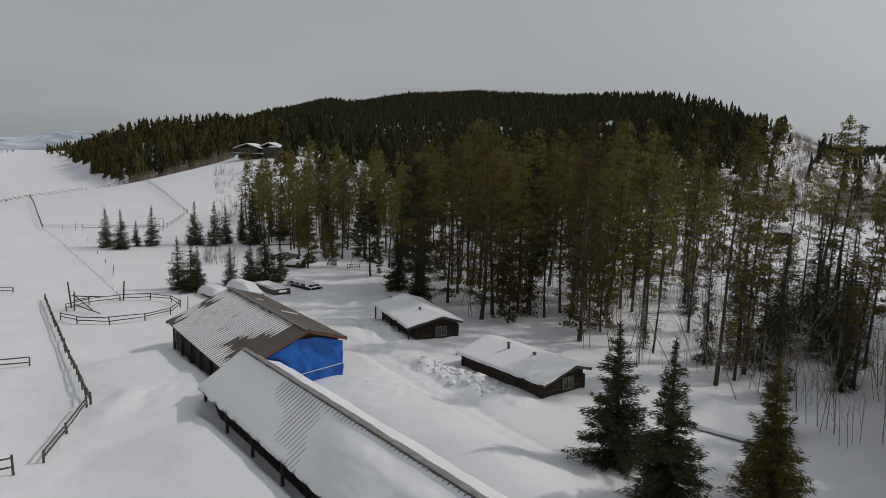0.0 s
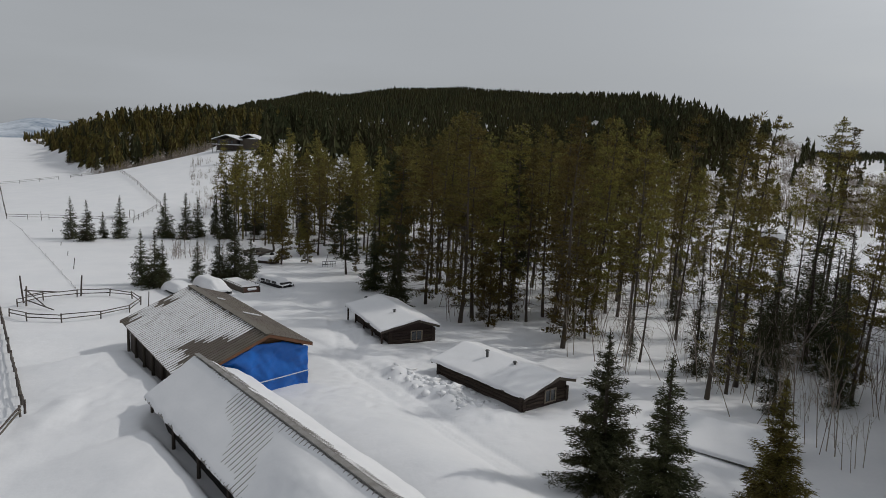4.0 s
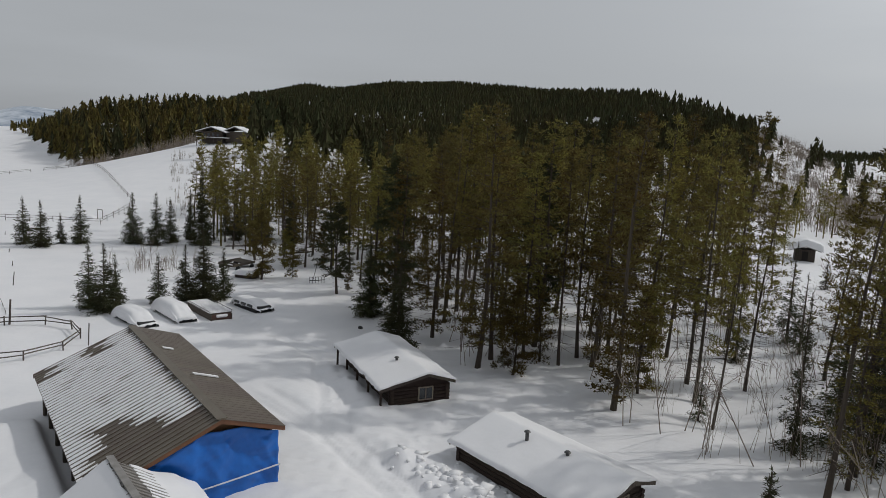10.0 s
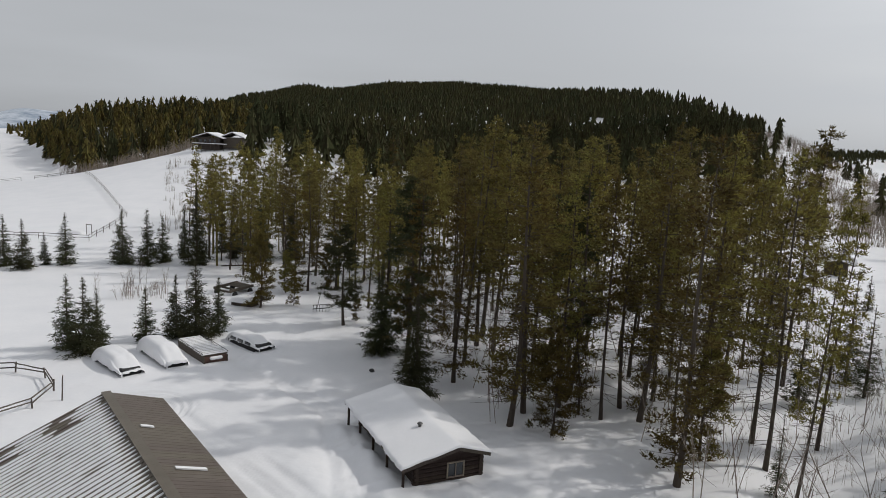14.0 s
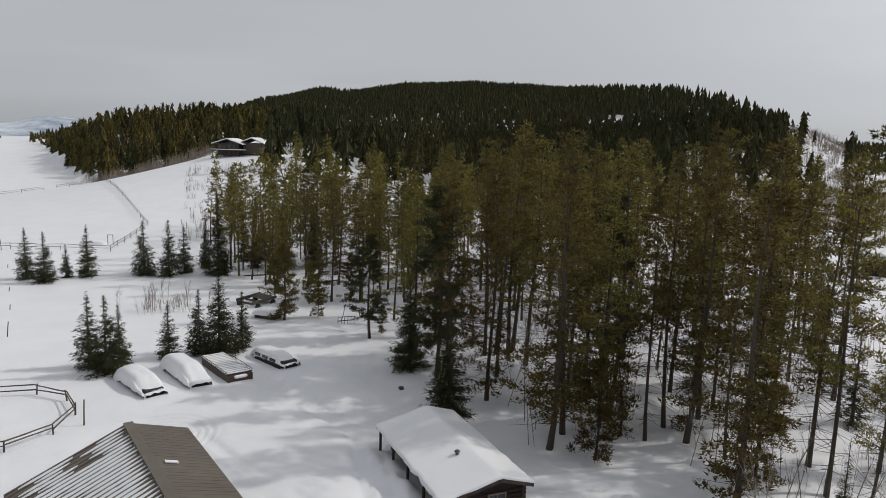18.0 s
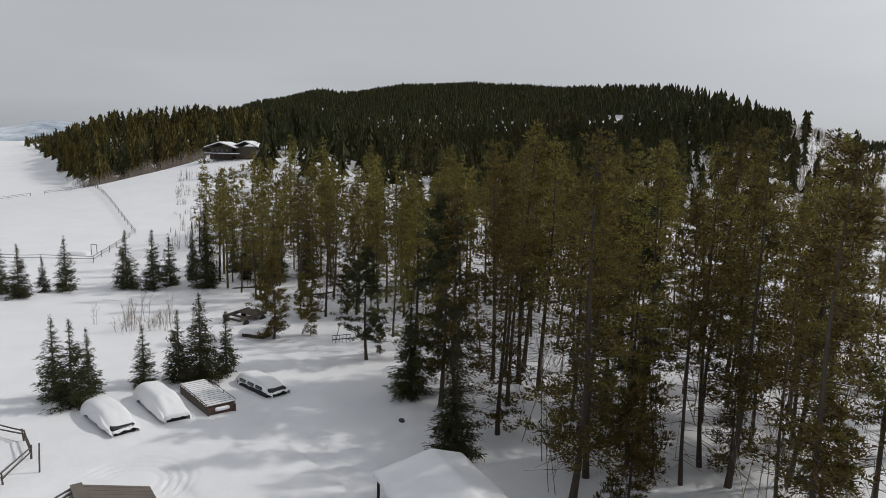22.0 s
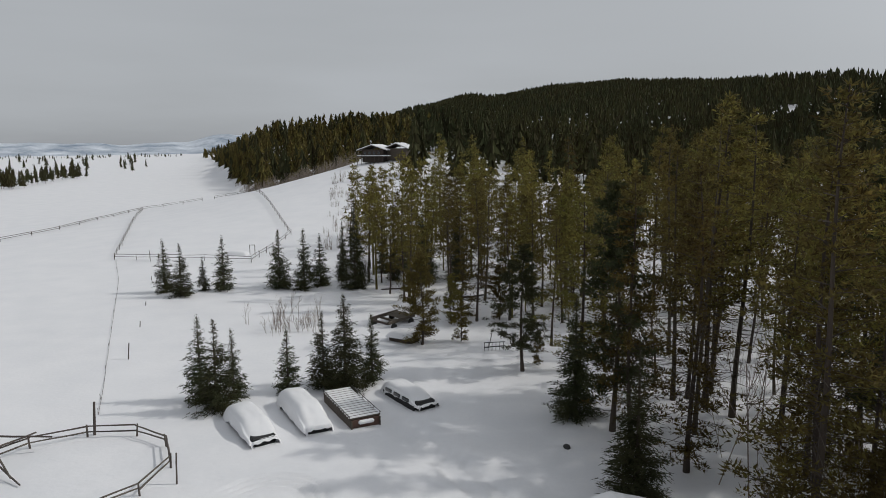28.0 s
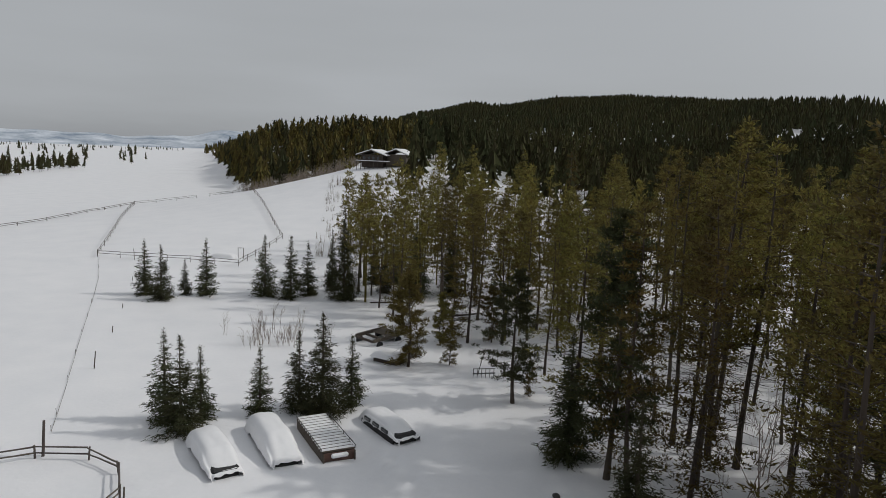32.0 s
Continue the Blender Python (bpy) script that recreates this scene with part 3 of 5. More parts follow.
place(BUSHY, -18.1, 94.6, 0.86, 20, wide=1.15)
place(BUSHY, -14.9, 96.2, 0.42, 120)
place(BUSHY, -7.8, 90.2, 0.3, 200)
place(BUSHY, -16.8, 102.0, 0.55, 250)
place(BUSHY, 6.5, 63.5, 0.75, 80)
place(BUSHY, 14.5, 60.5, 0.8, 140)
put(OLIVE, 14.9, 29.3, 0.8)
place(BROAD, -8.8, 88.5, 0.68, 60, wide=1.25)
place(BROAD, -2.6, 78.4, 1.05, 190)
put(BUSHY, -12.5, 104.6, 0.6)
put(BROAD, 10.5, 77.0, 1.1)
taken += [(-18.1, 94.6), (-8.8, 88.5), (-2.6, 78.4), (6.5, 63.5), (14.5, 60.5), (10.5, 77.0)]


def in_forest(x, y):
    if y < 40 or y > 175 or x < -40 or x > 125:
        return False
    edge = np.interp(x, (-40, -34, -20, -12, -6, -2, 3, 8, 14, 22, 34, 60, 125), (135, 122, 104, 101, 92, 82, 72, 69, 62, 58, 61, 60, 110))
    d, c, length = along(x, y, 17, 55, 96, 163)
    if y < edge and not (c < -4.5 and x > 25):
        return False
    if abs(c) < 5.5 or (c < 0 and x > 20 and y < 125):
        return False
    if math.hypot(x - 66, y - 133) < 13 or math.hypot(x - 47, y - 118) < 8:
        return False
    return True


rng = np.random.RandomState(5)
count = 0
while count < 68:
    x, y = rng.uniform(-40, 85), 42 + 84 * rng.uniform() ** 0.95
    if not in_forest(x, y) or (x > 20 and rng.uniform() < (0.93 if y < 112 else 0.7)) or any((x - a) ** 2 + (y - b) ** 2 < 13.0 for a, b in taken):
        continue
    taken.append((x, y))
    count += 1
    tall = rng.uniform(13.5, 19.5) * (0.72 if x < -5 else 1.0)
    place(PINES[HIGH[rng.randint(8)]], x, y, tall / 18.0, rng.uniform(0, 360), tuple(rng.normal(size=2) * 2.0), rng.uniform(1.0, 1.25) * (1.3 if x < -5 else 1.0))
# tall open pines over the slope east of the yard
count = 0
while count < 4:
    x, y = rng.uniform(8, 19), rng.uniform(60, 74)
    if y < np.interp(x, (8, 14, 22, 29), (68, 61, 57, 58)) or any((x - a) ** 2 + (y - b) ** 2 < 6 for a, b in taken):
        continue
    taken.append((x, y))
    count += 1
    place(PINES[(1, 3, 5, 7, 9)[count % 5]], x, y, rng.uniform(15, 19.5) / 18.0, rng.uniform(0, 360), tuple(rng.normal(size=2) * 2), rng.uniform(0.9, 1.15))
# open pines on the slope beside the forest track
count = 0
while count < 6:
    y = rng.uniform(72, 112)
    x = rng.uniform(0.33 * y, 0.66 * y)
    d, c, length = along(x, y, 17, 55, 96, 163)
    if c < 5 or any((x - a) ** 2 + (y - b) ** 2 < 9 for a, b in taken):
        continue
    taken.append((x, y))
    count += 1
    place(PINES[HIGH[rng.randint(8)]], x, y, rng.uniform(12, 18) / 18.0, rng.uniform(0, 360), tuple(rng.normal(size=2) * 2), rng.uniform(1.0, 1.3))
# denser ranks behind the cabins
count = 0
while count < 5:
    x, y = rng.uniform(4, 18), rng.uniform(67, 83)
    if y < np.interp(x, (4, 8, 20), (76, 71, 66)) or any((x - a) ** 2 + (y - b) ** 2 < 4 for a, b in taken):
        continue
    taken.append((x, y))
    count += 1
    place(PINES[HIGH[rng.randint(8)]], x, y, rng.uniform(14.5, 18.5) / 18.0, rng.uniform(0, 360), tuple(rng.normal(size=2) * 2), rng.uniform(1.0, 1.25))
# unseen pines along the bank east of the yard, added to cast shade
for i in range(44):
    y = 27 + (i // 4) * 4.3 + rng.uniform(-1.5, 1.5)
    x = 0.72 * y + 4.5 + (i % 4) * 3.6 + rng.uniform(-1.2, 1.2)
    place(PINES[(2, 6, 2, 6, 0, 2)[i % 6]], x, y, rng.uniform(16, 21) / 18.0, i * 50, wide=1.55)
# thin edge of the wood towards the knoll
count = 0
while count < 52:
    x, y = rng.uniform(-46, -2), 104 + 68 * rng.uniform() ** 1.4
    if x < np.interp(y, (104, 120, 150, 172), (-15, -33, -44, -46)) or any((x - a) ** 2 + (y - b) ** 2 < 5 for a, b in taken):
        continue
    taken.append((x, y))
    count += 1
    place(PINES[HIGH[rng.randint(8)]], x, y, rng.uniform(8, 12.5) / 18.0, rng.uniform(0, 360), tuple(rng.normal(size=2) * 2.0), rng.uniform(1.3, 1.8))
for i, p in enumerate(PINES):
    put(p, -14 + i * 7.0, 150 + (i % 3) * 4)
# understorey of young pines with low branches
low = pine(55, 7.0, 0.02, 1.5, 0.09)
tagged(low, "young bushy pine growing under the tall trees", group="young pines")
count = 0
while count < 22:
    x, y = rng.uniform(-38, 60), 44 + 80 * rng.uniform() ** 1.2
    if not in_forest(x, y) or any((x - a) ** 2 + (y - b) ** 2 < 1.6 for a, b in taken):
        continue
    taken.append((x, y))
    count += 1
    place(low, x, y, rng.uniform(0.35, 1.1), rng.uniform(0, 360), tuple(rng.normal(size=2) * 2), rng.uniform(0.9, 1.3))
put(low, 14, 69)

# young spruces in the meadow: x, y, height
YOUNG = ((-29.9, 78.8, 6.1), (-27.8, 77.2, 6.3), (-27.9, 79.6, 5.0), (-24.6, 81.2, 4.9), (-22.8, 83.3, 5.5), (-19.5, 84.6, 5.2), (-53.8, 111.6, 6.6), (-50.5, 109.8, 6.4), (-49.5, 112.9, 4.4), (-47.0, 113.3, 6.9),
         (-40.9, 115.8, 7.4), (-37.5, 115.5, 7.6), (-36.4, 117.9, 6.7))
for i, (x, y, h) in enumerate(YOUNG):
    place(SMALL[i % 3], x, y, (h - gz(x, y)) / 6.0, i * 61, wide=1.05)
for i, p in enumerate(SMALL):
    put(p, -31 + i * 2.6, 127 + i, 1.2)
# large spruces: x, y, height, width factor
LARGE = ((-20.9, 82.7, 7.0, 1.15), (-1.8, 69.9, 7.6, 1.1), (-31.4, 116.6, 11.0, 0.75), (-4.8, 80.3, 7.7, 1.05), (9.1, 33.7, 8.0, 1.3), (10.4, 29.4, 8.2, 1.25), (20.9, 52.7, 9.2, 0.55),
         (27.8, 54.9, 9.7, 0.75), (36.0, 59.6, 10.5, 0.8), (31.5, 57.0, 11.5, 0.8), (24.8, 51.5, 9.0, 0.6), (17.6, 57.8, 4.4, 0.6), (53.9, 105.6, 4.1, 0.9), (34, 78, 9, 0.7), (-34.5, 121, 8, 0.6), (-28.0, 122, 8, 0.6),
         (23.2, 45.5, 7.5, 0.7))
for i, (x, y, h, w) in enumerate(LARGE):
    if x > 17 and y > 40:
        place(OPEN[i % 2], x, y, (h - gz(x, y)) / 9.0, i * 47, wide=w * 1.2)
    elif y < 40:
        place(NEAR[i % 2], x, y, (h - gz(x, y)) / 9.0, i * 47, wide=w)
    else:
        place(BIG[i % 2], x, y, (h - gz(x, y)) / 9.0, i * 47, wide=w)
for i, p in enumerate(BIG):
    put(p, -24 + i * 4, 121 + i * 3, 1.0)
for i, p in enumerate(NEAR):
    put(p, 16 + i * 9, 20 - i * 3, 0.9)
# slender spruces on the shaded bank
for i, (x, y) in enumerate(((24, 54), (27.6, 55.5), (30, 60), (33.5, 63), (36.2, 64), (38, 69))):
    place(OPEN[i % 2], x, y, (1.15, 0.9, 1.35, 1.05, 1.25)[i % 5], i * 71, (0, 1.5 + i % 3), wide=(0.95, 0.75, 0.85)[i % 3])
for i in range(6):
    y = 46 + 4.0 * i + rng.uniform(-1, 1)
    x = rng.uniform(max(22, 0.47 * y), 0.62 * y + 2)
    place(OPEN[i % 2], x, y, rng.uniform(0.65, 1.1), i * 83, wide=rng.uniform(0.8, 1.05))
for i, p in enumerate(OPEN):
    put(p, 26 + i * 7, 71 + i * 3, 0.8)

# bare saplings and shrubs
SHRUBS = []
for i, (h, stems) in enumerate(((4.5, 1), (3.0, 6), (6.5, 1), (2.2, 5), (5.0, 3), (8.5, 1), (7.0, 2))):
    bush = thing("bare_shrub", Matrix(), "leafless grey-brown shrub stems rising from the snow", "shrub", "bare shrubs")
    part("branchwork", bare_shrub(101 + i, h, stems), TWIG, bush)
    SHRUBS.append(bush)
count = 0
while count < 150:
    x, y = rng.uniform(2, 48), rng.uniform(34, 100)
    edge = np.interp(x, (2, 6, 10, 15, 22, 48), (64, 60, 55.5, 53, 38, 28))
    d, c, length = along(x, y, 17, 55, 96, 163)
    if y < edge or (abs(c) < 3.2 and d > 0) or rng.uniform() < (y - 60) / 70:
        continue
    count += 1
    place(SHRUBS[(0, 2, 2, 6, 5, 5, 6)[rng.randint(7)]], x, y, rng.uniform(0.6, 1.2), rng.uniform(0, 360), tuple(rng.normal(size=2) * 3))
for i in range(22):
    y = rng.uniform(37, 54)
    x = rng.uniform(17 + max(0, 46 - y) * 0.5, 0.7 * y)
    place(SHRUBS[5 + i % 2], x, y, rng.uniform(0.6, 1.15), rng.uniform(0, 360), tuple(rng.normal(size=2) * 7))
for i in range(16):
    place(SHRUBS[1 if i % 2 else 4], -31 + rng.normal() * 2.0, 97 + rng.normal() * 1.6, rng.uniform(0.5, 0.9))
for i, p in enumerate(SHRUBS):
    put(p, 24 + i * 2.5, 66 + i, 0.9)


def far_stock(seed, kind):
    """A distant conifer: jagged tiers narrowing to a point, or a ragged pine crown."""
    rng = np.random.RandomState(seed)
    h = 12.0
    if kind == "grove":
        blocks, limbs = pine_crown(seed, h, rng.uniform(0.2, 0.4), rng.uniform(1.6, 2.3), 5)
        blocks = [np.concatenate(blocks)]
        blocks[0][:, :, :] = blocks[0].mean(1, keepdims=True) + (blocks[0] - blocks[0].mean(1, keepdims=True)) * 1.7
    else:
        levels, sides, blocks = (3, 5, []) if kind == "far" else (6, 7, [])
        r, bottom, blunt = rng.uniform(1.4, 2.7), rng.uniform(0.04, 0.3), rng.uniform(0.4, 0.85)
        bend = rng.normal(size=2) * 0.5
        for k in range(levels):
            f = k / levels
            z0 = h * (bottom + (0.97 - bottom) * f)
            z1 = min(h, z0 + h * (1.5 / levels) * rng.uniform(0.7, 1.1))
            sx, sy = rng.normal(size=2) * 0.2 + bend * f
            turn = rng.uniform(0, 6.28)
            ring = []
            for i in range(sides * 2):
                q = r * ((1 - f) ** blunt + 0.03) * (rng.uniform(0.8, 1.25) if i % 2 else rng.uniform(0.3, 0.65))
                ring.append((sx + math.cos(turn + i * math.pi / sides) * q, sy + math.sin(turn + i * math.pi / sides) * q, z0 + (rng.uniform(-0.5, 0.1) if i % 2 else 0.5) * h * 0.35 / levels))
            for i in range(1, sides * 2, 2):
                a, b, c = ring[i - 1], ring[i], ring[(i + 1) % (sides * 2)]
                blocks.append(np.array([[a, b, (sx, sy, z1)], [b, c, (sx, sy, z1)]]))
        if kind == "mid":
            for _ in range(26):
                f, a = rng.uniform(0.1, 0.95), rng.uniform(0, math.tau)
                q = r * (1 - f) * rng.uniform(0.5, 1.05)
                blocks.append(sprays(rng, (math.cos(a) * q, math.sin(a) * q, f * h), (math.cos(a), math.sin(a), 0.2), 1, 0.9, 0.4, 0.6))
    blocks.append(np.array([[(-0.14, 0, -1), (0, 0, h), (0.14, 0, -1)], [(0, -0.14, -1), (0, 0, h), (0, 0.14, -1)]]))
    return np.concatenate([b.reshape(-1, 3) for b in blocks])


def scatter(name, spots, stock, mat, label, category):
    """Many far trees as one sheet of growth."""
    out = []
    for x, y, z, s, turn, k in spots:
        c, n = math.cos(turn) * s, math.sin(turn) * s
        p = stock[k % len(stock)]
        out.append(np.stack([x + p[:, 0] * c - p[:, 1] * n, y + p[:, 0] * n + p[:, 1] * c, z + p[:, 2] * s], 1))
    pts = np.concatenate(out)
    return tagged(part(name, pts, mat), label, category, kind="stuff")


def hill_spots(n, r0, r1, a0, a1, seed, even=0.5):
    """Places of trees on the hillsides by heading and distance, thinned where the slopes lie open."""
    rng = np.random.RandomState(seed)
    a = rng.uniform(a0, a1, n)
    r = r0 + (r1 - r0) * rng.uniform(size=n) ** even
    x, y = -2 + r * np.sin(np.radians(a)), 15 + r * np.cos(np.radians(a))
    foot, near_foot, far = np.interp(a, HEADING, FOOT_AT), np.interp(a, NEAR_HEADING, NEAR_FOOT), np.interp(a, HEADING, CREST_AT)
    pick = rng.uniform(size=n)
    keep = np.where(a < -14, r > near_foot + 4, r > 178) & (r < np.maximum(far, 480) + 25) & (a > -29.6)
    # the snowy bank with rocks, and the knoll round the lodge
    keep &= ~((a > -16.6) & (a < -11.8) & (r > 238) & (r < 292) & (pick < 0.75))
    keep &= ~((a > -21) & (a < -13.5) & (r < 262) & (value_noise(x, y, 17, 31) < 0.28))
    keep &= ~((x > -75) & (x < -45) & (y > 205) & (y < 234))
    # open ground on the eastern slopes
    keep &= ~((a > 12) & (r < foot + 0.42 * (far - foot)) & (pick < np.interp(a, (12, 19, 26), (0.2, 0.72, 0.9))))
    keep &= ~((a > 25.6) & (pick < 0.93)) & ~((a > 27.4) & (pick < 0.975))
    keep &= ~((np.abs(a + 7.7) < 0.45) & (r > 1480) & (r < 1620))
    keep &= (value_noise(x, y, 45, 33) > -0.44) | (a < -12)
    z = ground(x, y)
    s = rng.uniform(0.45, 1.3, n) * np.interp(a, (-30, -26, 4, 12, 24), (0.7, 0.95, 1.0, 1.1, 1.1)) * np.interp(r, (0, 500, 1600), (1, 1, 1.25))
    return [(x[i], y[i], z[i] - 0.3, s[i], rng.uniform(0, 6.28), rng.randint(8)) for i in np.nonzero(keep)[0]]


FAR = [far_stock(200 + i, "far") for i in range(8)]
MID = [far_stock(220 + i, "mid") for i in range(8)]
scatter("far_woods", hill_spots(30000, 420, 1700, -19, 33, 41, 0.62), FAR, FAR_NEEDLE, "dark conifer forest covering the far hill", "forest")
def grove_spots(n, seed):
    rng = np.random.RandomState(seed)
    out = []
    while len(out) < n:
        x, y = rng.uniform(-42, 125), rng.uniform(100, 185)
        if in_forest(x, min(y, 174)) and x > np.interp(y, (100, 120, 150, 185), (-12, -34, -42, -38)) and (x < 24 or rng.uniform() < 0.3):
            out.append((x, y, gz(x, y) - 0.2, rng.uniform(0.75, 1.35), rng.uniform(0, 6.28), rng.randint(8)))
    return out


def meadow_spots(seed):
    rng = np.random.RandomState(seed)
    out = []
    for _ in range(60):
        f = rng.uniform()
        out.append((radians(-44 + 6.5 * f + rng.normal() * 0.25), 330 + 190 * f + rng.normal() * 14, rng.uniform(0.5, 0.95)))
    for _ in range(34):
        out.append((radians(rng.uniform(-44, -33)), rng.uniform(560, 1000), rng.uniform(0.5, 0.95)))
    for _ in range(220):
        out.append((radians(rng.uniform(-60, -31)), rng.uniform(1900, 2600), rng.uniform(0.5, 1.0)))
    return [(-2 + r * math.sin(a), 15 + r * math.cos(a), gz(-2 + r * math.sin(a), 15 + r * math.cos(a)) - 0.3, s, rng.uniform(0, 6.28), rng.randint(8)) for a, r, s in out]


GROVE = [far_stock(240 + i, "grove") for i in range(8)]
scatter("grove_depth", grove_spots(190, 44), GROVE, NEEDLE, "deeper ranks of olive pines behind the grove's edge", "forest")
scatter("meadow_trees", meadow_spots(45), MID, FAR_NEEDLE, "scattered small conifers on the far snowy meadow", "trees")
rise_trees = hill_spots(2600, 235, 620, -29.6, -9, 42, 0.7) + hill_spots(300, 400, 1150, -29.6, -26, 49, 0.8)
scatter("olive_hillside_woods", [p for p in rise_trees if p[5] < 5], MID, NEEDLE, "olive pine wood on the rise beside the meadow", "forest")
scatter("hillside_woods", [p for p in rise_trees if p[5] >= 5], MID, FAR_NEEDLE, "dark fir wood on the rise beside the meadow", "forest")
def distant_spots(n, seed):
    """Dark woods along the distant swell to the east."""
    rng = np.random.RandomState(seed)
    x, y = 700 + rng.normal(size=n) * 120, 1080 + rng.normal(size=n) * 110
    return [(a, b, gz(a, b) - 0.3, rng.uniform(0.7, 1.2), rng.uniform(0, 6.28), rng.randint(8)) for a, b in zip(x, y)]


scatter("distant_woods", distant_spots(1400, 51), FAR, FAR_NEEDLE, "dark woods on the distant eastern swell", "forest")
slope = hill_spots(3600, 178, 430, -13, 34, 43, 0.6)
scatter("dark_hillside_woods", slope, MID, FAR_NEEDLE, "dark conifer wood rising behind the grove", "forest")


# leafless brush on the open slope and along the wood's foot
def brush_stock(seed, w=0.05):
    rng = np.random.RandomState(seed)
    out = []
    for _ in range(9):
        x, y = rng.normal(size=2) * 0.7
        h, lean = rng.uniform(2.0, 5.0), rng.normal(size=2) * 0.35
        out.append([(x - w, y, -0.4), (x + lean[0], y + lean[1], h), (x + w, y, -0.4)])
        out.append([(x, y - w, -0.4), (x + lean[0], y + lean[1], h), (x, y + w, -0.4)])
        for k in range(3 if w > 0.03 else 6):
            f = rng.uniform(0.35, 0.8)
            p = np.array((x + lean[0] * f, y + lean[1] * f, h * f))
            q = p + rng.normal(size=3) * (0.5, 0.5, 0.3) + (0, 0, 0.8)
            out.append([p, q, p + (0.8 * w, 0.6 * w, 0.0)])
    return np.array(out, float).reshape(-1, 3)


def brush_spots(seed):
    rng = np.random.RandomState(seed)
    out = []
    for _ in range(2600):
        a, r = rng.uniform(17, 36), rng.uniform(185, 560)
        out.append((a, r, rng.uniform(0.7, 1.3)))
    for _ in range(260):
        a = rng.uniform(-29, -17)
        out.append((a, np.interp(a, NEAR_HEADING, NEAR_FOOT) + rng.normal() * 9 - 6, rng.uniform(0.5, 1.1)))
    for _ in range(90):
        a = rng.uniform(-19, -14)
        out.append((a, rng.uniform(135, 200), rng.uniform(0.25, 0.6)))
    spots = []
    for a, r, s in out:
        x, y = -2 + r * math.sin(radians(a)), 15 + r * math.cos(radians(a))
        spots.append((x, y, gz(x, y), s, rng.uniform(0, 6.28), rng.randint(8)))
    return spots


scatter("hillside_brush", brush_spots(46), [brush_stock(260 + i) for i in range(8)], TWIG, "grey leafless brush on the snowy slopes", "brush")


def bank_spots(seed):
    rng = np.random.RandomState(seed)
    spots = []
    for _ in range(45):
        y = rng.uniform(43, 74)
        x = rng.uniform(15 + max(0, 46 - y) * 0.35, 0.72 * y + 2)
        spots.append((x, y, gz(x, y), rng.uniform(0.4, 1.25), rng.uniform(0, 6.28), rng.randint(8)))
    for _ in range(60):
        x, y = rng.uniform(4, 45), rng.uniform(66, 120)
        spots.append((x, y, gz(x, y), rng.uniform(0.5, 1.2), rng.uniform(0, 6.28), rng.randint(8)))
    return spots


scatter("bank_brush", bank_spots(47), [brush_stock(280 + i, 0.017) for i in range(8)], TWIG, "thin leafless brush in the snow of the shaded bank", "brush")


# ---- buildings ----
def roof_sheet(x0, z0, x1, z1, y0, y1, thick=0.06):
    """A thin slab from (x0, z0) to (x1, z1), from y0 to y1."""
    bm = bmesh.new()
    v = [bm.verts.new(p) for p in ((x0, y0, z0), (x1, y0, z1), (x1, y1, z1), (x0, y1, z0), (x0, y0, z0 - thick), (x1, y0, z1 - thick), (x1, y1, z1 - thick), (x0, y1, z0 - thick))]
    for f in ((0, 1, 2, 3), (7, 6, 5, 4), (0, 4, 5, 1), (1, 5, 6, 2), (2, 6, 7, 3), (3, 7, 4, 0)):
        bm.faces.new([v[k] for k in f])
    bmesh.ops.recalc_face_normals(bm, faces=bm.faces)
    return bm


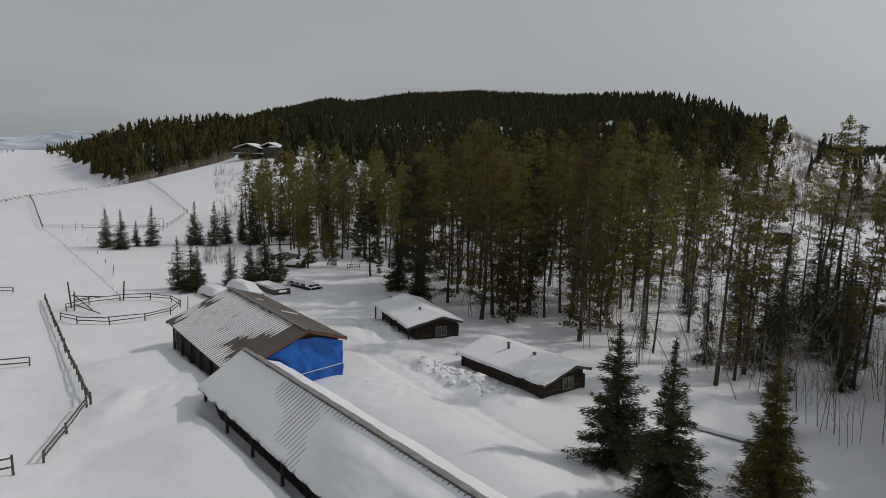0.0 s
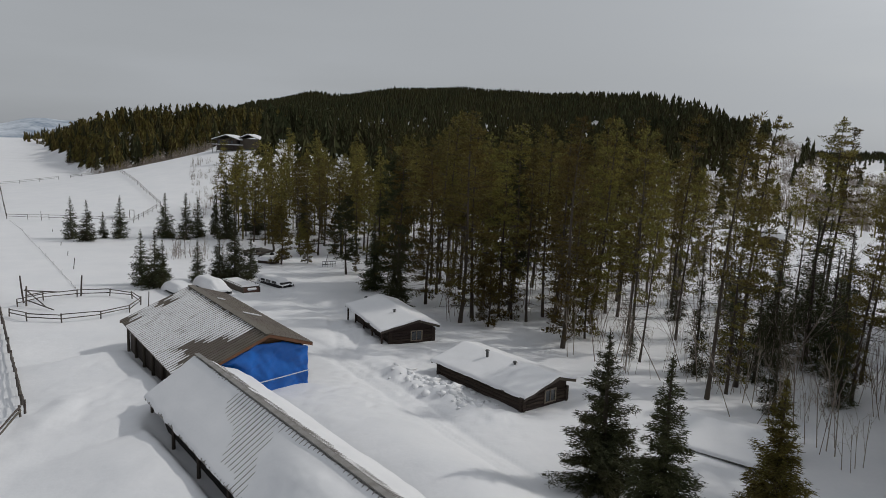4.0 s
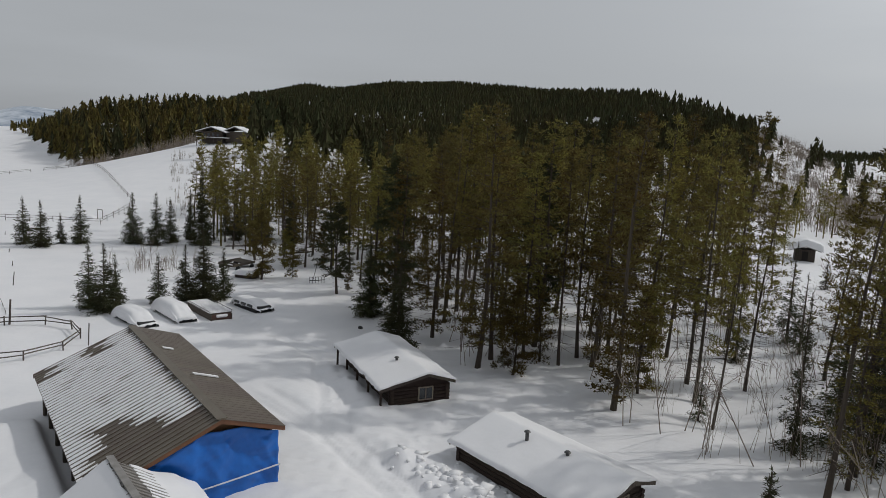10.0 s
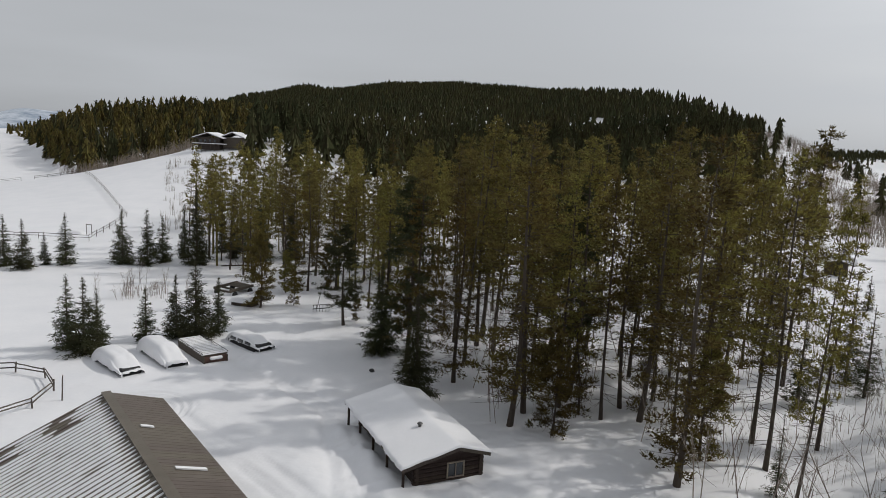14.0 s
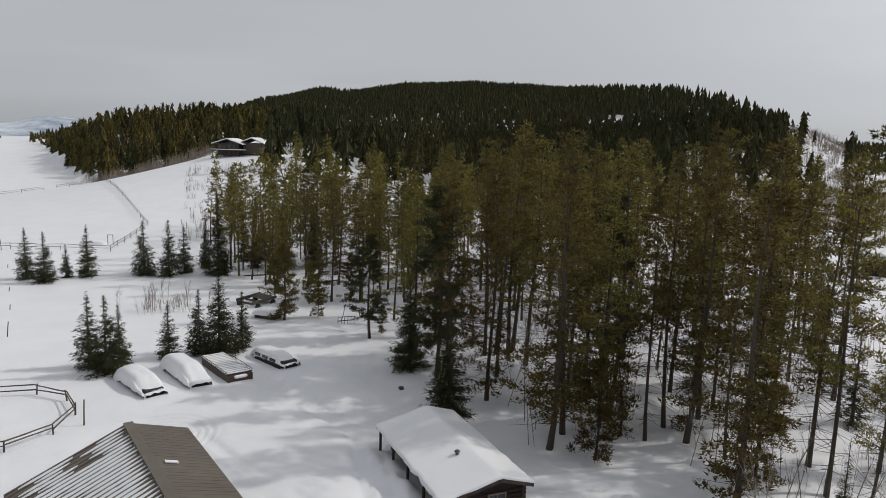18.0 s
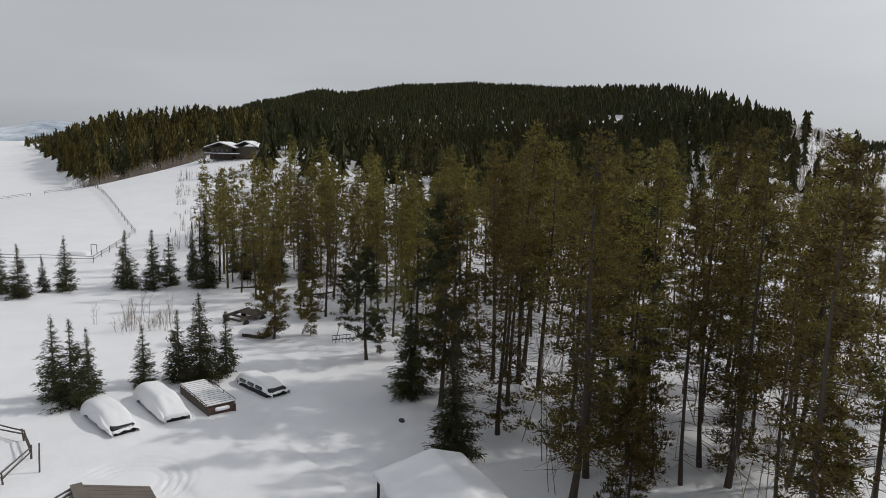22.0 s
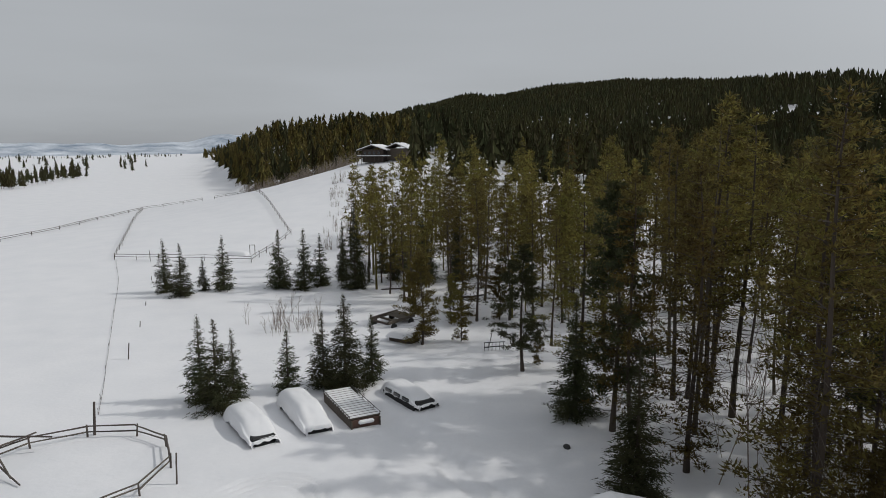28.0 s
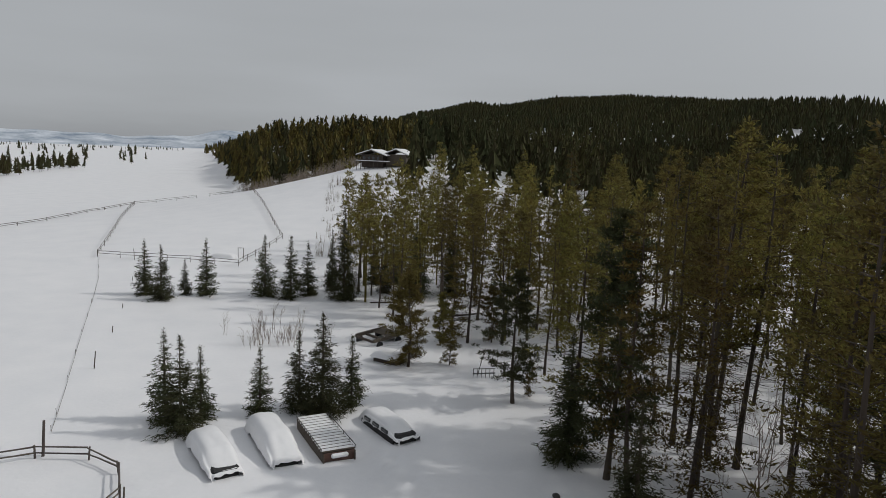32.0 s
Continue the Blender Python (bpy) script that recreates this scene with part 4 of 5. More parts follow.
def snow_blanket(xa, za, xr, zr, xb, zb, y0, y1, depth, seed, cut=None, thick=None, across=26, step=0.3, over=0.18):
    """Snow lying over a gable roof from eave (xa, za) over the ridge (xr, zr) to eave (xb, zb): rounded rims, uneven surface."""
    width, run = xb - xa + 2 * over, y1 - y0 + 2 * over
    rims = (0.0, 0.015, 0.05)
    xs = list(rims) + [0.12 + (width - 0.24) * i / across for i in range(across + 1)] + [width - r for r in rims[::-1]]
    rows = max(4, round(run / step))
    ys = list(rims) + [0.12 + (run - 0.24) * j / rows for j in range(rows + 1)] + [run - r for r in rims[::-1]]
    across, n = len(xs) - 1, len(ys) - 1
    vs, fs, low = [], [], []
    for j in range(n + 1):
        for i in range(across + 1):
            x, y = xa - over + xs[i], y0 - over + ys[j]
            z = za + (zr - za) * (x - xa) / (xr - xa) if x < xr else zr + (zb - zr) * (x - xr) / (xb - xr)
            rim, end = min(xs[i], width - xs[i]), min(ys[j], run - ys[j])
            body = (1 - math.exp(-rim / 0.025)) * (1 - math.exp(-end / 0.025))
            wob = noise.noise(Vector((x * 0.5, y * 0.5, seed))) * 0.22 + noise.noise(Vector((x * 1.7, y * 1.7, seed + 5))) * 0.14 + noise.noise(Vector((x * 5, y * 5, seed + 9))) * 0.05
            rag = noise.noise(Vector((seed, y * 1.3, 3.0))) * 0.13 + noise.noise(Vector((seed, y * 4.0, 6.0))) * 0.06
            wavy = rag * max(0.0, 1 - rim / 0.12)
            end_wavy = noise.noise(Vector((x, seed, 1.0))) * 0.1 * max(0.0, 1 - end / 0.12)
            deep = (thick(x, y) if thick else depth) * body * (1 + wob)
            vs.append((x + wavy, y + end_wavy, z + 0.02 + deep))
            low.append((vs[-1][0], vs[-1][1], z + 0.015 - (0.05 if i in (0, across) else 0)))
    w, m = across + 1, len(vs)
    for j in range(n):
        for i in range(across):
            if cut and cut((i + 0.5) / across, (j + 0.5) / n):
                continue
            a = j * w + i
            fs.append((a, a + 1, a + w + 1, a + w))
    rim = [i for i in range(w)] + [j * w + across for j in range(1, n + 1)] + [n * w + i for i in range(across - 1, -1, -1)] + [j * w for j in range(n - 1, 0, -1)]
    vs += [low[k] for k in rim]
    for k in range(len(rim)):
        q = (k + 1) % len(rim)
        fs.append((rim[k], m + k, m + q, rim[q]))
    return vs, [], fs


def log_wall(parent, x0, y0, x1, y1, base, top, r=0.13, gap=None):
    """Stacked round logs; gap = (from, to, low, high) leaves an opening."""
    a, b = Vector((x0, y0, 0)), Vector((x1, y1, 0))
    length, z = (b - a).length, base
    way = (b - a).normalized()
    while z < top:
        runs = [(-0.18, length + 0.18)]
        if gap and gap[2] < z < gap[3]:
            runs = [(-0.18, gap[0]), (gap[1], length + 0.18)]
        for s, e in runs:
            p, q = a + way * s, a + way * e
            part("log", rodded((p.x, p.y, z), (q.x, q.y, z), r, r * 0.95, 8, 0.012), LOG, parent)
        z += r * 1.78


def window_on(parent, m, w, h):
    """A framed two-light window on a wall plane: local x along the wall, z up, y out."""
    win = part("window", box(bmesh.new(), -w / 2, w / 2, -0.02, 0.02, 0, h, 0.005, m), GLASS, parent, "dark two-pane window")
    for x0, x1, z0, z1 in ((-w / 2 - 0.08, -w / 2, -0.08, h + 0.08), (w / 2, w / 2 + 0.08, -0.08, h + 0.08), (-w / 2, w / 2, -0.08, 0), (-w / 2, w / 2, h, h + 0.08), (-0.03, 0.03, 0, h)):
        part("frame", box(bmesh.new(), x0, x1, 0.0, 0.07, z0, z1, 0.008, m), FRAME, win)
    return win


def cabin(x, y, turn, w, length, eave, ridge, seed, base, porch=True, label="", shift=0.3, drop=0.3):
    cab = thing("log_cabin", pose(x, y, base, 0, 0, turn), label, "cabin", "log cabins")
    hw, hl = w / 2, length / 2
    xr = hw * shift
    slope, back = (ridge - eave) / (hw + xr), drop / (hw - xr)
    inset = 0.95 if porch else 0.35
    wx0, wx1, wy0, wy1 = -hw + inset, hw - 0.35, -hl + 0.5, hl - 0.5
    wall_h = eave - 0.12 + slope * 0.35
    gap = ((wx1 - wx0) * 0.6 - 0.42, (wx1 - wx0) * 0.6 + 0.42, 0.75, 1.45)
    log_wall(cab, wx0, wy0, wx1, wy0, -0.6, wall_h, gap=gap)
    log_wall(cab, wx0, wy1, wx1, wy1, -0.6, wall_h)
    log_wall(cab, wx0, wy0, wx0, wy1, -0.5, wall_h)
    log_wall(cab, wx1, wy0, wx1, wy1, -0.5, wall_h)
    part("inner_shell", boxed(wx0 + 0.08, wx1 - 0.08, wy0 + 0.08, wy1 - 0.08, -0.6, wall_h), DARK, cab)
    for yy in (wy0 - 0.05, wy1 - 0.02):
        bm = bmesh.new()
        tri = [(wx0, eave - 0.1 + slope * (wx0 + hw)), (wx0, wall_h - 0.3), (wx1, wall_h - 0.3), (wx1, ridge - 0.1 - back * (wx1 - xr)), (xr, ridge - 0.1)]
        f = bm.faces.new([bm.verts.new((px, yy, pz)) for px, pz in tri])
        made = bmesh.ops.extrude_face_region(bm, geom=[f])["geom"]
        bmesh.ops.translate(bm, vec=(0, 0.07, 0), verts=[g for g in made if isinstance(g, bmesh.types.BMVert)])
        bmesh.ops.recalc_face_normals(bm, faces=bm.faces)
        part("gable_board", bm, LOG, cab)
    window_on(cab, pose(wx0 + (wx1 - wx0) * 0.6, wy0 - 0.1, 0.75, 0, 0, 180), 0.84, 0.7)
    for ex, ez in ((-hw, eave), (hw, ridge - drop)):
        part("roof_deck", roof_sheet(xr, ridge, ex, ez, -hl, hl, 0.1), BOARD, cab)
        for e in (-hl, hl - 0.05):
            bm = roof_sheet(xr, ridge + 0.02, ex, ez + 0.02, e - 0.03, e + 0.06, 0.2)
            part("bargeboard", bm, BOARD, cab)
    if porch:
        for k in range(5):
            yy = -hl + 0.25 + (length - 0.5) * k / 4
            part("porch_post", rodded((-hw + 0.18, yy, -0.8), (-hw + 0.18, yy, eave - 0.03), 0.085, 0.075, 8, 0.01), LOG, cab)
    part("snow_cover", snow_blanket(-hw, eave, xr, ridge, hw, ridge - drop, -hl, hl, 0.125, seed, over=0.05), ROOF_SNOW, cab, "thick rounded blanket of snow", True)
    return cab


def stovepipe(cab, x, y, z, h):
    bm = rodded((x, y, z - 0.3), (x, y, z + h), 0.09, 0.09, 10)
    pipe = part("stovepipe", bm, STEEL, cab, "dark metal stovepipe with cap")
    bm = rodded((x, y, z + h + 0.06), (x, y, z + h + 0.13), 0.17, 0.1, 10)
    part("cap", bm, STEEL, pipe)


cabin_a = cabin(-2.02, 60.98, 22.7, 4.93, 9.6, 1.72, 2.45, 2.0, 0.0, shift=0.27, drop=0.55, label="low dark log cabin with snow-covered gable roof and porch posts")
stovepipe(cabin_a, -0.2, -1.6, 2.3, 0.2)
cabin_b = cabin(5.88, 47.26, 37.2, 4.47, 8.9, 1.5, 2.3, 7.0, 0.0, porch=False, shift=0.31, drop=0.4, label="dark log cabin half buried in snow with a stovepipe")
stovepipe(cabin_b, -0.1, 1.2, 2.2, 0.4)
stovepipe(cabin_b, 0.2, -1.1, 2.25, 0.12)
cabin_c = cabin(17.6, 39.2, 50.0, 4.6, 5.6, 0.6, 1.35, 12.0, -0.1, porch=False, label="low cabin buried in snow behind the spruces")

# the barn: brown ribbed metal, long west slope, blue tarp over its open end
barn = thing("barn", pose(-12.95, 50.93, 0, 0, 0, 34.1), "pole barn, brown ribbed roof streaked with snow, blue tarp end", "barn")
BW, BE, BR, BL = (-5.2, 2.25), (2.78, 3.62), 4.48, 8.2
west = (BR - BW[1]) / -BW[0]
east = (BR - BE[1]) / BE[0]
panels = 23
for s, (ex, ez) in ((-1, BW), (1, BE)):
    for k in range(panels):
        y0 = -BL + 2 * BL * k / panels
        y1 = y0 + 2 * BL / panels - 0.004
        bm = roof_sheet(0, BR, ex, ez, y0, y1, 0.03)
        for j in range(2):
            yy = y0 + (y1 - y0) * (j + 0.5) / 2
            high = 0.035 if s < 0 else 0.007
            rib = roof_sheet(0, BR + high, ex, ez + high, yy - 0.03, yy + 0.03, 0.04)
            mesh = bpy.data.meshes.new("rib")
            rib.to_mesh(mesh)
            rib.free()
            bm.from_mesh(mesh)
            bpy.data.meshes.remove(mesh)
        part("roof_panel", bm, METAL, barn)
part("ridge_cap", roof_sheet(-0.22, BR + 0.03, 0.22, BR + 0.03, -BL, BL, 0.05), METAL, barn)
# streaks of snow caught between the ribs
rng = np.random.RandomState(77)
pitch = 2 * BL / (panels * 2)
for k in range(panels * 2 - 1):
    yy = -BL + pitch * (k + 1)
    f = k / (panels * 2)
    if f > 0.3:
        runs = [(0.02 + 0.05 * rng.uniform(), 1.0)]
        if f > 0.86:
            runs = [(0.1 * rng.uniform(), 0.15 + 0.3 * rng.uniform()), (0.4 + 0.2 * rng.uniform(), 0.65 + 0.3 * rng.uniform())] if rng.uniform() < 0.75 else []
        elif rng.uniform() < 0.3:
            cut = rng.uniform(0.25, 0.85)
            runs = [(runs[0][0], cut + 0.05), (cut + rng.uniform(-0.02, 0.05), 1.0)]
    else:
        top_end = 0.04 + 0.46 * f / 0.3 + 0.16 * rng.uniform()
        low_start = 0.88 - 0.28 * f / 0.3 + 0.16 * rng.uniform()
        runs = ([(0.015, top_end)] if f > 0.09 else []) + [(max(low_start, top_end + 0.02), 1.0)]
    for a, b in runs:
        steps = max(3, int((b - a) * 22))
        vs, fs, first = [], [], 0
        for i in range(steps + 1):
            g = a + (b - a) * i / steps
            x, z = BW[0] * g, BR + (BW[1] - BR) * g
            half = (0.088 + 0.035 * rng.uniform()) * min(1.0, 0.12 + 0.3 * min(i, steps - i if b < 0.99 else 9))
            h = 0.05 + 0.02 * rng.uniform()
            for dy, dz in ((-half, 0.004), (-half * 0.6, h), (half * 0.6, h), (half, 0.004)):
                vs.append((x, yy + dy, z + dz))
        for i in range(steps):
            for j in range(3):
                q = first + i * 4 + j
                fs.append((q, q + 1, q + 5, q + 4))
        part("snow_streak", (vs, [], fs), ROOF_SNOW, barn, "", True)
for g, l, yy in ((0.28, 0.9, -1.6), (0.2, 0.4, 3.2)):
    part("snow_patch", roof_sheet(BE[0] * g, BR - east * BE[0] * g + 0.09, BE[0] * (g + l * 0.5), BR - east * BE[0] * (g + l * 0.5) + 0.09, yy, yy + 0.22, 0.06), ROOF_SNOW, barn)
# frame, boards and the tarp
for k in range(7):
    yy = -BL + 0.75 + (2 * BL - 1.4) * k / 6
    part("post", rodded((BW[0] + 0.45, yy, -0.6), (BW[0] + 0.45, yy, BW[1] + 0.1), 0.11, 0.1, 8, 0.01), BOARD, barn)
    part("post", rodded((BE[0] - 0.4, yy, -0.6), (BE[0] - 0.4, yy, BE[1] + 0.1), 0.11, 0.1, 8, 0.01), BOARD, barn)
for k in range(20):
    y0 = -BL + 0.4 + k * (2 * BL - 0.8) / 20
    part("wall_board", boxed(BW[0] + 0.62, BW[0] + 0.68, y0, y0 + 0.76, -0.5, 2.25 + random.uniform(-0.05, 0.1)), BOARD, barn)
part("back_wall", boxed(BW[0] + 0.7, BE[0] - 0.5, BL - 0.75, BL - 0.65, -0.5, 2.3), BOARD, barn)
part("inner_wall", boxed(-1.2, -1.1, -BL + 1.0, BL - 0.8, -0.5, 3.7), DARK, barn, "dark inner partition")
part("lintel", boxed(BW[0] + 0.3, BW[0] + 0.45, -BL, BL, BW[1] - 0.2, BW[1] - 0.04), BOARD, barn)
for s, (ex, ez) in ((-1, BW), (1, BE)):
    part("rake_board", roof_sheet(0, BR - 0.03, ex, ez - 0.03, -BL + 0.02, -BL + 0.07, 0.2), TRIM, barn, "orange-brown rake board")
    part("rake_board", roof_sheet(0, BR - 0.03, ex, ez - 0.03, BL - 0.07, BL - 0.02, 0.2), TRIM, barn)
bm = bmesh.new()
f = bm.faces.new([bm.verts.new(p) for p in ((BW[0] + 1.0, -BL + 0.62, 2.5), (BE[0] - 0.35, -BL + 0.62, 3.0), (BE[0] - 0.35, -BL + 0.62, 3.6), (0, -BL + 0.62, BR - 0.08))])
made = bmesh.ops.extrude_face_region(bm, geom=[f])["geom"]
bmesh.ops.translate(bm, vec=(0, 0.06, 0), verts=[g for g in made if isinstance(g, bmesh.types.BMVert)])
bmesh.ops.recalc_face_normals(bm, faces=bm.faces)
part("gable_board", bm, TRIM, barn, "orange-brown gable boards")
vs, fs, n, m = [], [], 60, 36
for j in range(m + 1):
    for i in range(n + 1):
        u, v = i / n, j / m
        x = -3.2 + 5.8 * u
        ztop = min(3.8, BR - 0.38 - (x * 0.3 if x > 0 else -x * 0.42))
        low_edge = 0.6 + 0.14 * noise.noise(Vector((u * 7, 4, 1)))
        z = low_edge + (ztop - low_edge) * v
        fold = 0.07 * math.sin(u * 9 + v * 2) + 0.05 * math.sin(u * 23 - v * 3) + 0.04 * abs(math.sin(u * 5.5 * math.pi)) + 0.13 * noise.noise(Vector((u * 5, v * 4, 2))) + 0.1 * abs(noise.noise(Vector((u * 9 + v * 3, v * 2, 7)))) - 0.09 * abs(noise.noise(Vector((u * 6 - v * 5, v * 3, 11))))
        vs.append((x, -BL + 0.3 - 0.1 * (1 - v) + fold, z))
for j in range(m):
    for i in range(n):
        a = j * (n + 1) + i
        fs.append((a, a + 1, a + n + 2, a + n + 1))
tarp = part("tarp", (vs, [], fs), TARP, barn, "bright blue tarpaulin hung over the open end", True)
solid = tarp.modifiers.new("thickness", "SOLIDIFY")
solid.thickness = 0.01
part("strap", rodded((-2.4, -BL + 0.06, 1.35), (2.6, -BL + 0.08, 1.85), 0.035, 0.035, 6, 0.01), STRAP, tarp, "pale batten across the tarp")
part("side_wall", boxed(BE[0] - 0.52, BE[0] - 0.46, -BL + 0.6, BL - 0.7, -0.5, 3.5), BOARD, barn)

# the long open-fronted shed under deep snow
SX, SE, SR, SL = 2.9, 1.95, 3.9, 15.15
shed = thing("long_shed", pose(-2.85, 29.4, 0, 0, 0, 36.4), "long open-fronted shed with ribbed roof under deep drifted snow", "shed")
for s in (-1, 1):
    for k in range(30):
        y0 = -SL + k * 1.0
        bm = roof_sheet(0, SR, s * SX, SE, y0, y0 + 0.995, 0.03)
        for j in range(3):
            yy = y0 + (j + 0.5) / 3
            rib = roof_sheet(0, SR + 0.06, s * SX, SE + 0.06, yy - 0.03, yy + 0.03, 0.065)
            mesh = bpy.data.meshes.new("rib")
            rib.to_mesh(mesh)
            rib.free()
            bm.from_mesh(mesh)
            bpy.data.meshes.remove(mesh)
        part("roof_panel", bm, GALV, shed)
part("ridge_cap", roof_sheet(-0.13, SR + 0.06, 0.13, SR + 0.06, -SL, SL, 0.05), GALV, shed, "bare weathered ridge cap")
part("snow_cover", snow_blanket(-SX, SE, -0.17, SR - 0.118, -0.12, SR - 0.1, -SL, SL, 0.22, 4.0, across=30, over=0.0, thick=lambda x, y: 0.034 + 0.03 * noise.noise(Vector((x * 0.8, y * 0.5, 8.0))) + 0.5 * float(smooth01((4.5 + x * 0.9 - y) / 5.0)) * float(smooth01((-x - 0.2) / 1.4)) + 0.05 * float(smooth01((-x - 0.9) / 1.6)) * float(smooth01((y - 5 - x) / 6)) + 0.018 * float(smooth01((y - 6) / 3))), ROOF_SNOW, shed, "deep drifted snow on the west slope", True)
part("snow_cover", snow_blanket(0.7, SR - 0.47, 0.75, SR - 0.504, SX + 0.4, SE - 0.25, -SL, SL, 0.3, 9.0, across=24, over=0.0, thick=lambda x, y: 0.012 + 0.05 * noise.noise(Vector((x * 1.5, y * 0.9, 4.0))) + 0.26 * float(smooth01((x - 1.2 - 0.4 * noise.noise(Vector((0.0, y * 0.5, 2.0)))) / 1.2))), ROOF_SNOW, shed, "drifted snow on the east slope", True)
for k in range(9):
    yy = -SL + 0.4 + k * (2 * SL - 0.8) / 8
    part("post", rodded((-SX + 0.35, yy, -0.6), (-SX + 0.35, yy, SE), 0.1, 0.09, 8, 0.01), BOARD, shed)
part("beam", rodded((-SX + 0.35, -SL, SE - 0.12), (-SX + 0.35, SL, SE - 0.12), 0.09, 0.09, 8), BOARD, shed)
# west boards painted near-black for the shade under the eave
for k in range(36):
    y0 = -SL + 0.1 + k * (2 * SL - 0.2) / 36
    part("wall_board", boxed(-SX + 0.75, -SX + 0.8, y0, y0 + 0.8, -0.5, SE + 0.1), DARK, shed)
part("east_wall", boxed(SX - 0.5, SX - 0.4, -SL + 0.1, SL - 0.1, -0.5, SE + 0.1), BOARD, shed)
for yy in (-SL + 0.1, SL - 0.2):
    part("end_wall", boxed(-1.5, SX - 0.5, yy, yy + 0.1, -0.5, SE), BOARD, shed)


# ---- fences ----
def rail_fence(points, post_h, spacing, label, rails=(0.45, 0.95), r=0.055):
    fence = thing("rail_fence", pose(points[0][0], points[0][1], 0), label, "fence", "wooden fences")
    ox, oy = points[0]
    spots = []
    for (ax, ay), (bx, by) in zip(points, points[1:]):
        n = max(1, round(math.hypot(bx - ax, by - ay) / spacing))
        spots += [(ax + (bx - ax) * i / n, ay + (by - ay) * i / n) for i in range(n)]
    spots.append(points[-1])
    tops = []
    for x, y in spots:
        z, h = gz(x, y), post_h * random.uniform(0.85, 1.15)
        lean = (random.uniform(-0.08, 0.08), random.uniform(-0.08, 0.08))
        part("post", rodded((x - ox, y - oy, z - 0.4), (x - ox + lean[0], y - oy + lean[1], z + h), r * 1.3, r, 6), RAIL, fence)
        tops.append((x - ox, y - oy, z))
    for a, b in zip(tops, tops[1:]):
        for h in rails:
            d = [random.uniform(-0.06, 0.06) for _ in range(2)]
            part("rail", rodded((a[0], a[1], a[2] + h * post_h + d[0]), (b[0], b[1], b[2] + h * post_h + d[1]), r, r * 0.8, 6, 0.015), RAIL, fence)
    return fence


PEN_X, PEN_Y, PEN_R = -31.2, 67.3, 5.4
pen = [(PEN_X + PEN_R * math.cos(radians(a)), PEN_Y + PEN_R * math.sin(radians(a))) for a in range(-140, 181, 32)]
rail_fence(pen, 0.75, 4, "round pen of weathered log rails half buried in snow", (0.5, 0.92), 0.05)
gate = thing("pen_gate", pose(-36.0, 67.6, gz(-36.0, 67.6)), "tall gate posts and slanting rails beside the round pen", "gate")
for x, y, h, dx in ((0, 0, 1.9, 0.1), (-0.9, 1.3, 2.6, -0.3), (2.6, 4.9, 2.1, 0.2)):
    part("gate_post", rodded((x, y, -0.4), (x + dx, y, h), 0.09, 0.07, 7, 0.02), RAIL, gate)
for a, b in (((0, 0, 1.6), (2.6, -1.4, 0.3)), ((0, 0, 0.6), (3.4, -1.7, 0.15)), ((-0.9, 1.3, 1.2), (1.9, 2.4, 0.9)), ((0, 0, 1.0), (0.3, 3.0, 0.8))):
    part("rail", rodded(a, b, 0.06, 0.05, 6, 0.02), RAIL, gate)
rail_fence([(-41.4, 72.0), (-20.9, 40.6)], 0.68, 1.9, "line of short leaning fence posts and rails in deep snow", (0.5, 0.85), 0.06)
rail_fence([(-20.9, 40.2), (-20.0, 33.9)], 0.6, 3.0, "low rail fence in deep snow", (0.5, 0.9), 0.06)
rail_fence([(-52.0, 73.5), (-46.9, 75.7)], 0.6, 2.5, "low rail fence nearly buried in snow")
rail_fence([(-36.0, 46.5), (-29.9, 49.6)], 0.7, 2.6, "short run of rails nearly buried in snow")
rail_fence([(-23.5, 30.0), (-20.6, 32.4)], 1.0, 2.0, "broken rails sticking out of the snow")
rail_fence([(-75, 131), (-119.5, 203), (-110, 217)], 1.0, 5.0, "paddock fence of thin rails", (0.5, 0.9), 0.04)
rail_fence([(-119.5, 203), (-113, 165), (-112, 125), (-114, 90)], 0.8, 8.0, "long thin wire fence over the meadow", (0.5, 0.9), 0.06)
rail_fence([(-108, 220), (-103, 231), (-56, 154), (-52.5, 131.5), (-75, 131)], 1.0, 4.0, "paddock fence of thin rails", (0.5, 0.9), 0.04)
rail_fence([(-35.3, 75.4), (-36.9, 77.8), (-64.6, 117.7), (-74, 130)], 0.45, 7.0, "single low wire strung on short stakes across the snow", (0.2,), 0.014)
for k, (x, y, h) in enumerate(((-68.5, 130.5, 1.6), (-41.0, 86.5, 1.4), (-46.5, 96, 0.6), (-52, 105, 0.5), (-60, 118, 0.5), (-24.8, 67.6, 1.7))):
    post = thing("lone_post", pose(x, y, gz(x, y), 0, random.uniform(-6, 6), 0), "single weathered post standing in the snow", "post", "lone posts")
    part("shaft", rodded((0, 0, -0.4), (0.03, 0, h), 0.05, 0.04, 7, 0.01), RAIL, post)


# ---- snowed-in vehicles and yard things ----
def snow_mound(l, w, h, seed, n=22):
    vs, fs = [], []
    for j in range(n + 1):
        for i in range(n + 1):
            u, v = i / n * 2 - 1, j / n * 2 - 1
            x, y = u * w / 2, v * l / 2
            cap = (1 - abs(u) ** 3.0) ** 0.5 * (1 - abs(v) ** 5) ** 0.5
            z = h * cap * (1 + 0.12 * noise.noise(Vector((x * 0.7, y * 0.6, seed)))) - 0.12 * (1 - cap)
            vs.append((x * (1 + 0.06 * noise.noise(Vector((y, seed, 0)))), y, z))
    for j in range(n):
        for i in range(n):
            a = j * (n + 1) + i
            fs.append((a, a + 1, a + n + 2, a + n + 1))
    return vs, [], fs


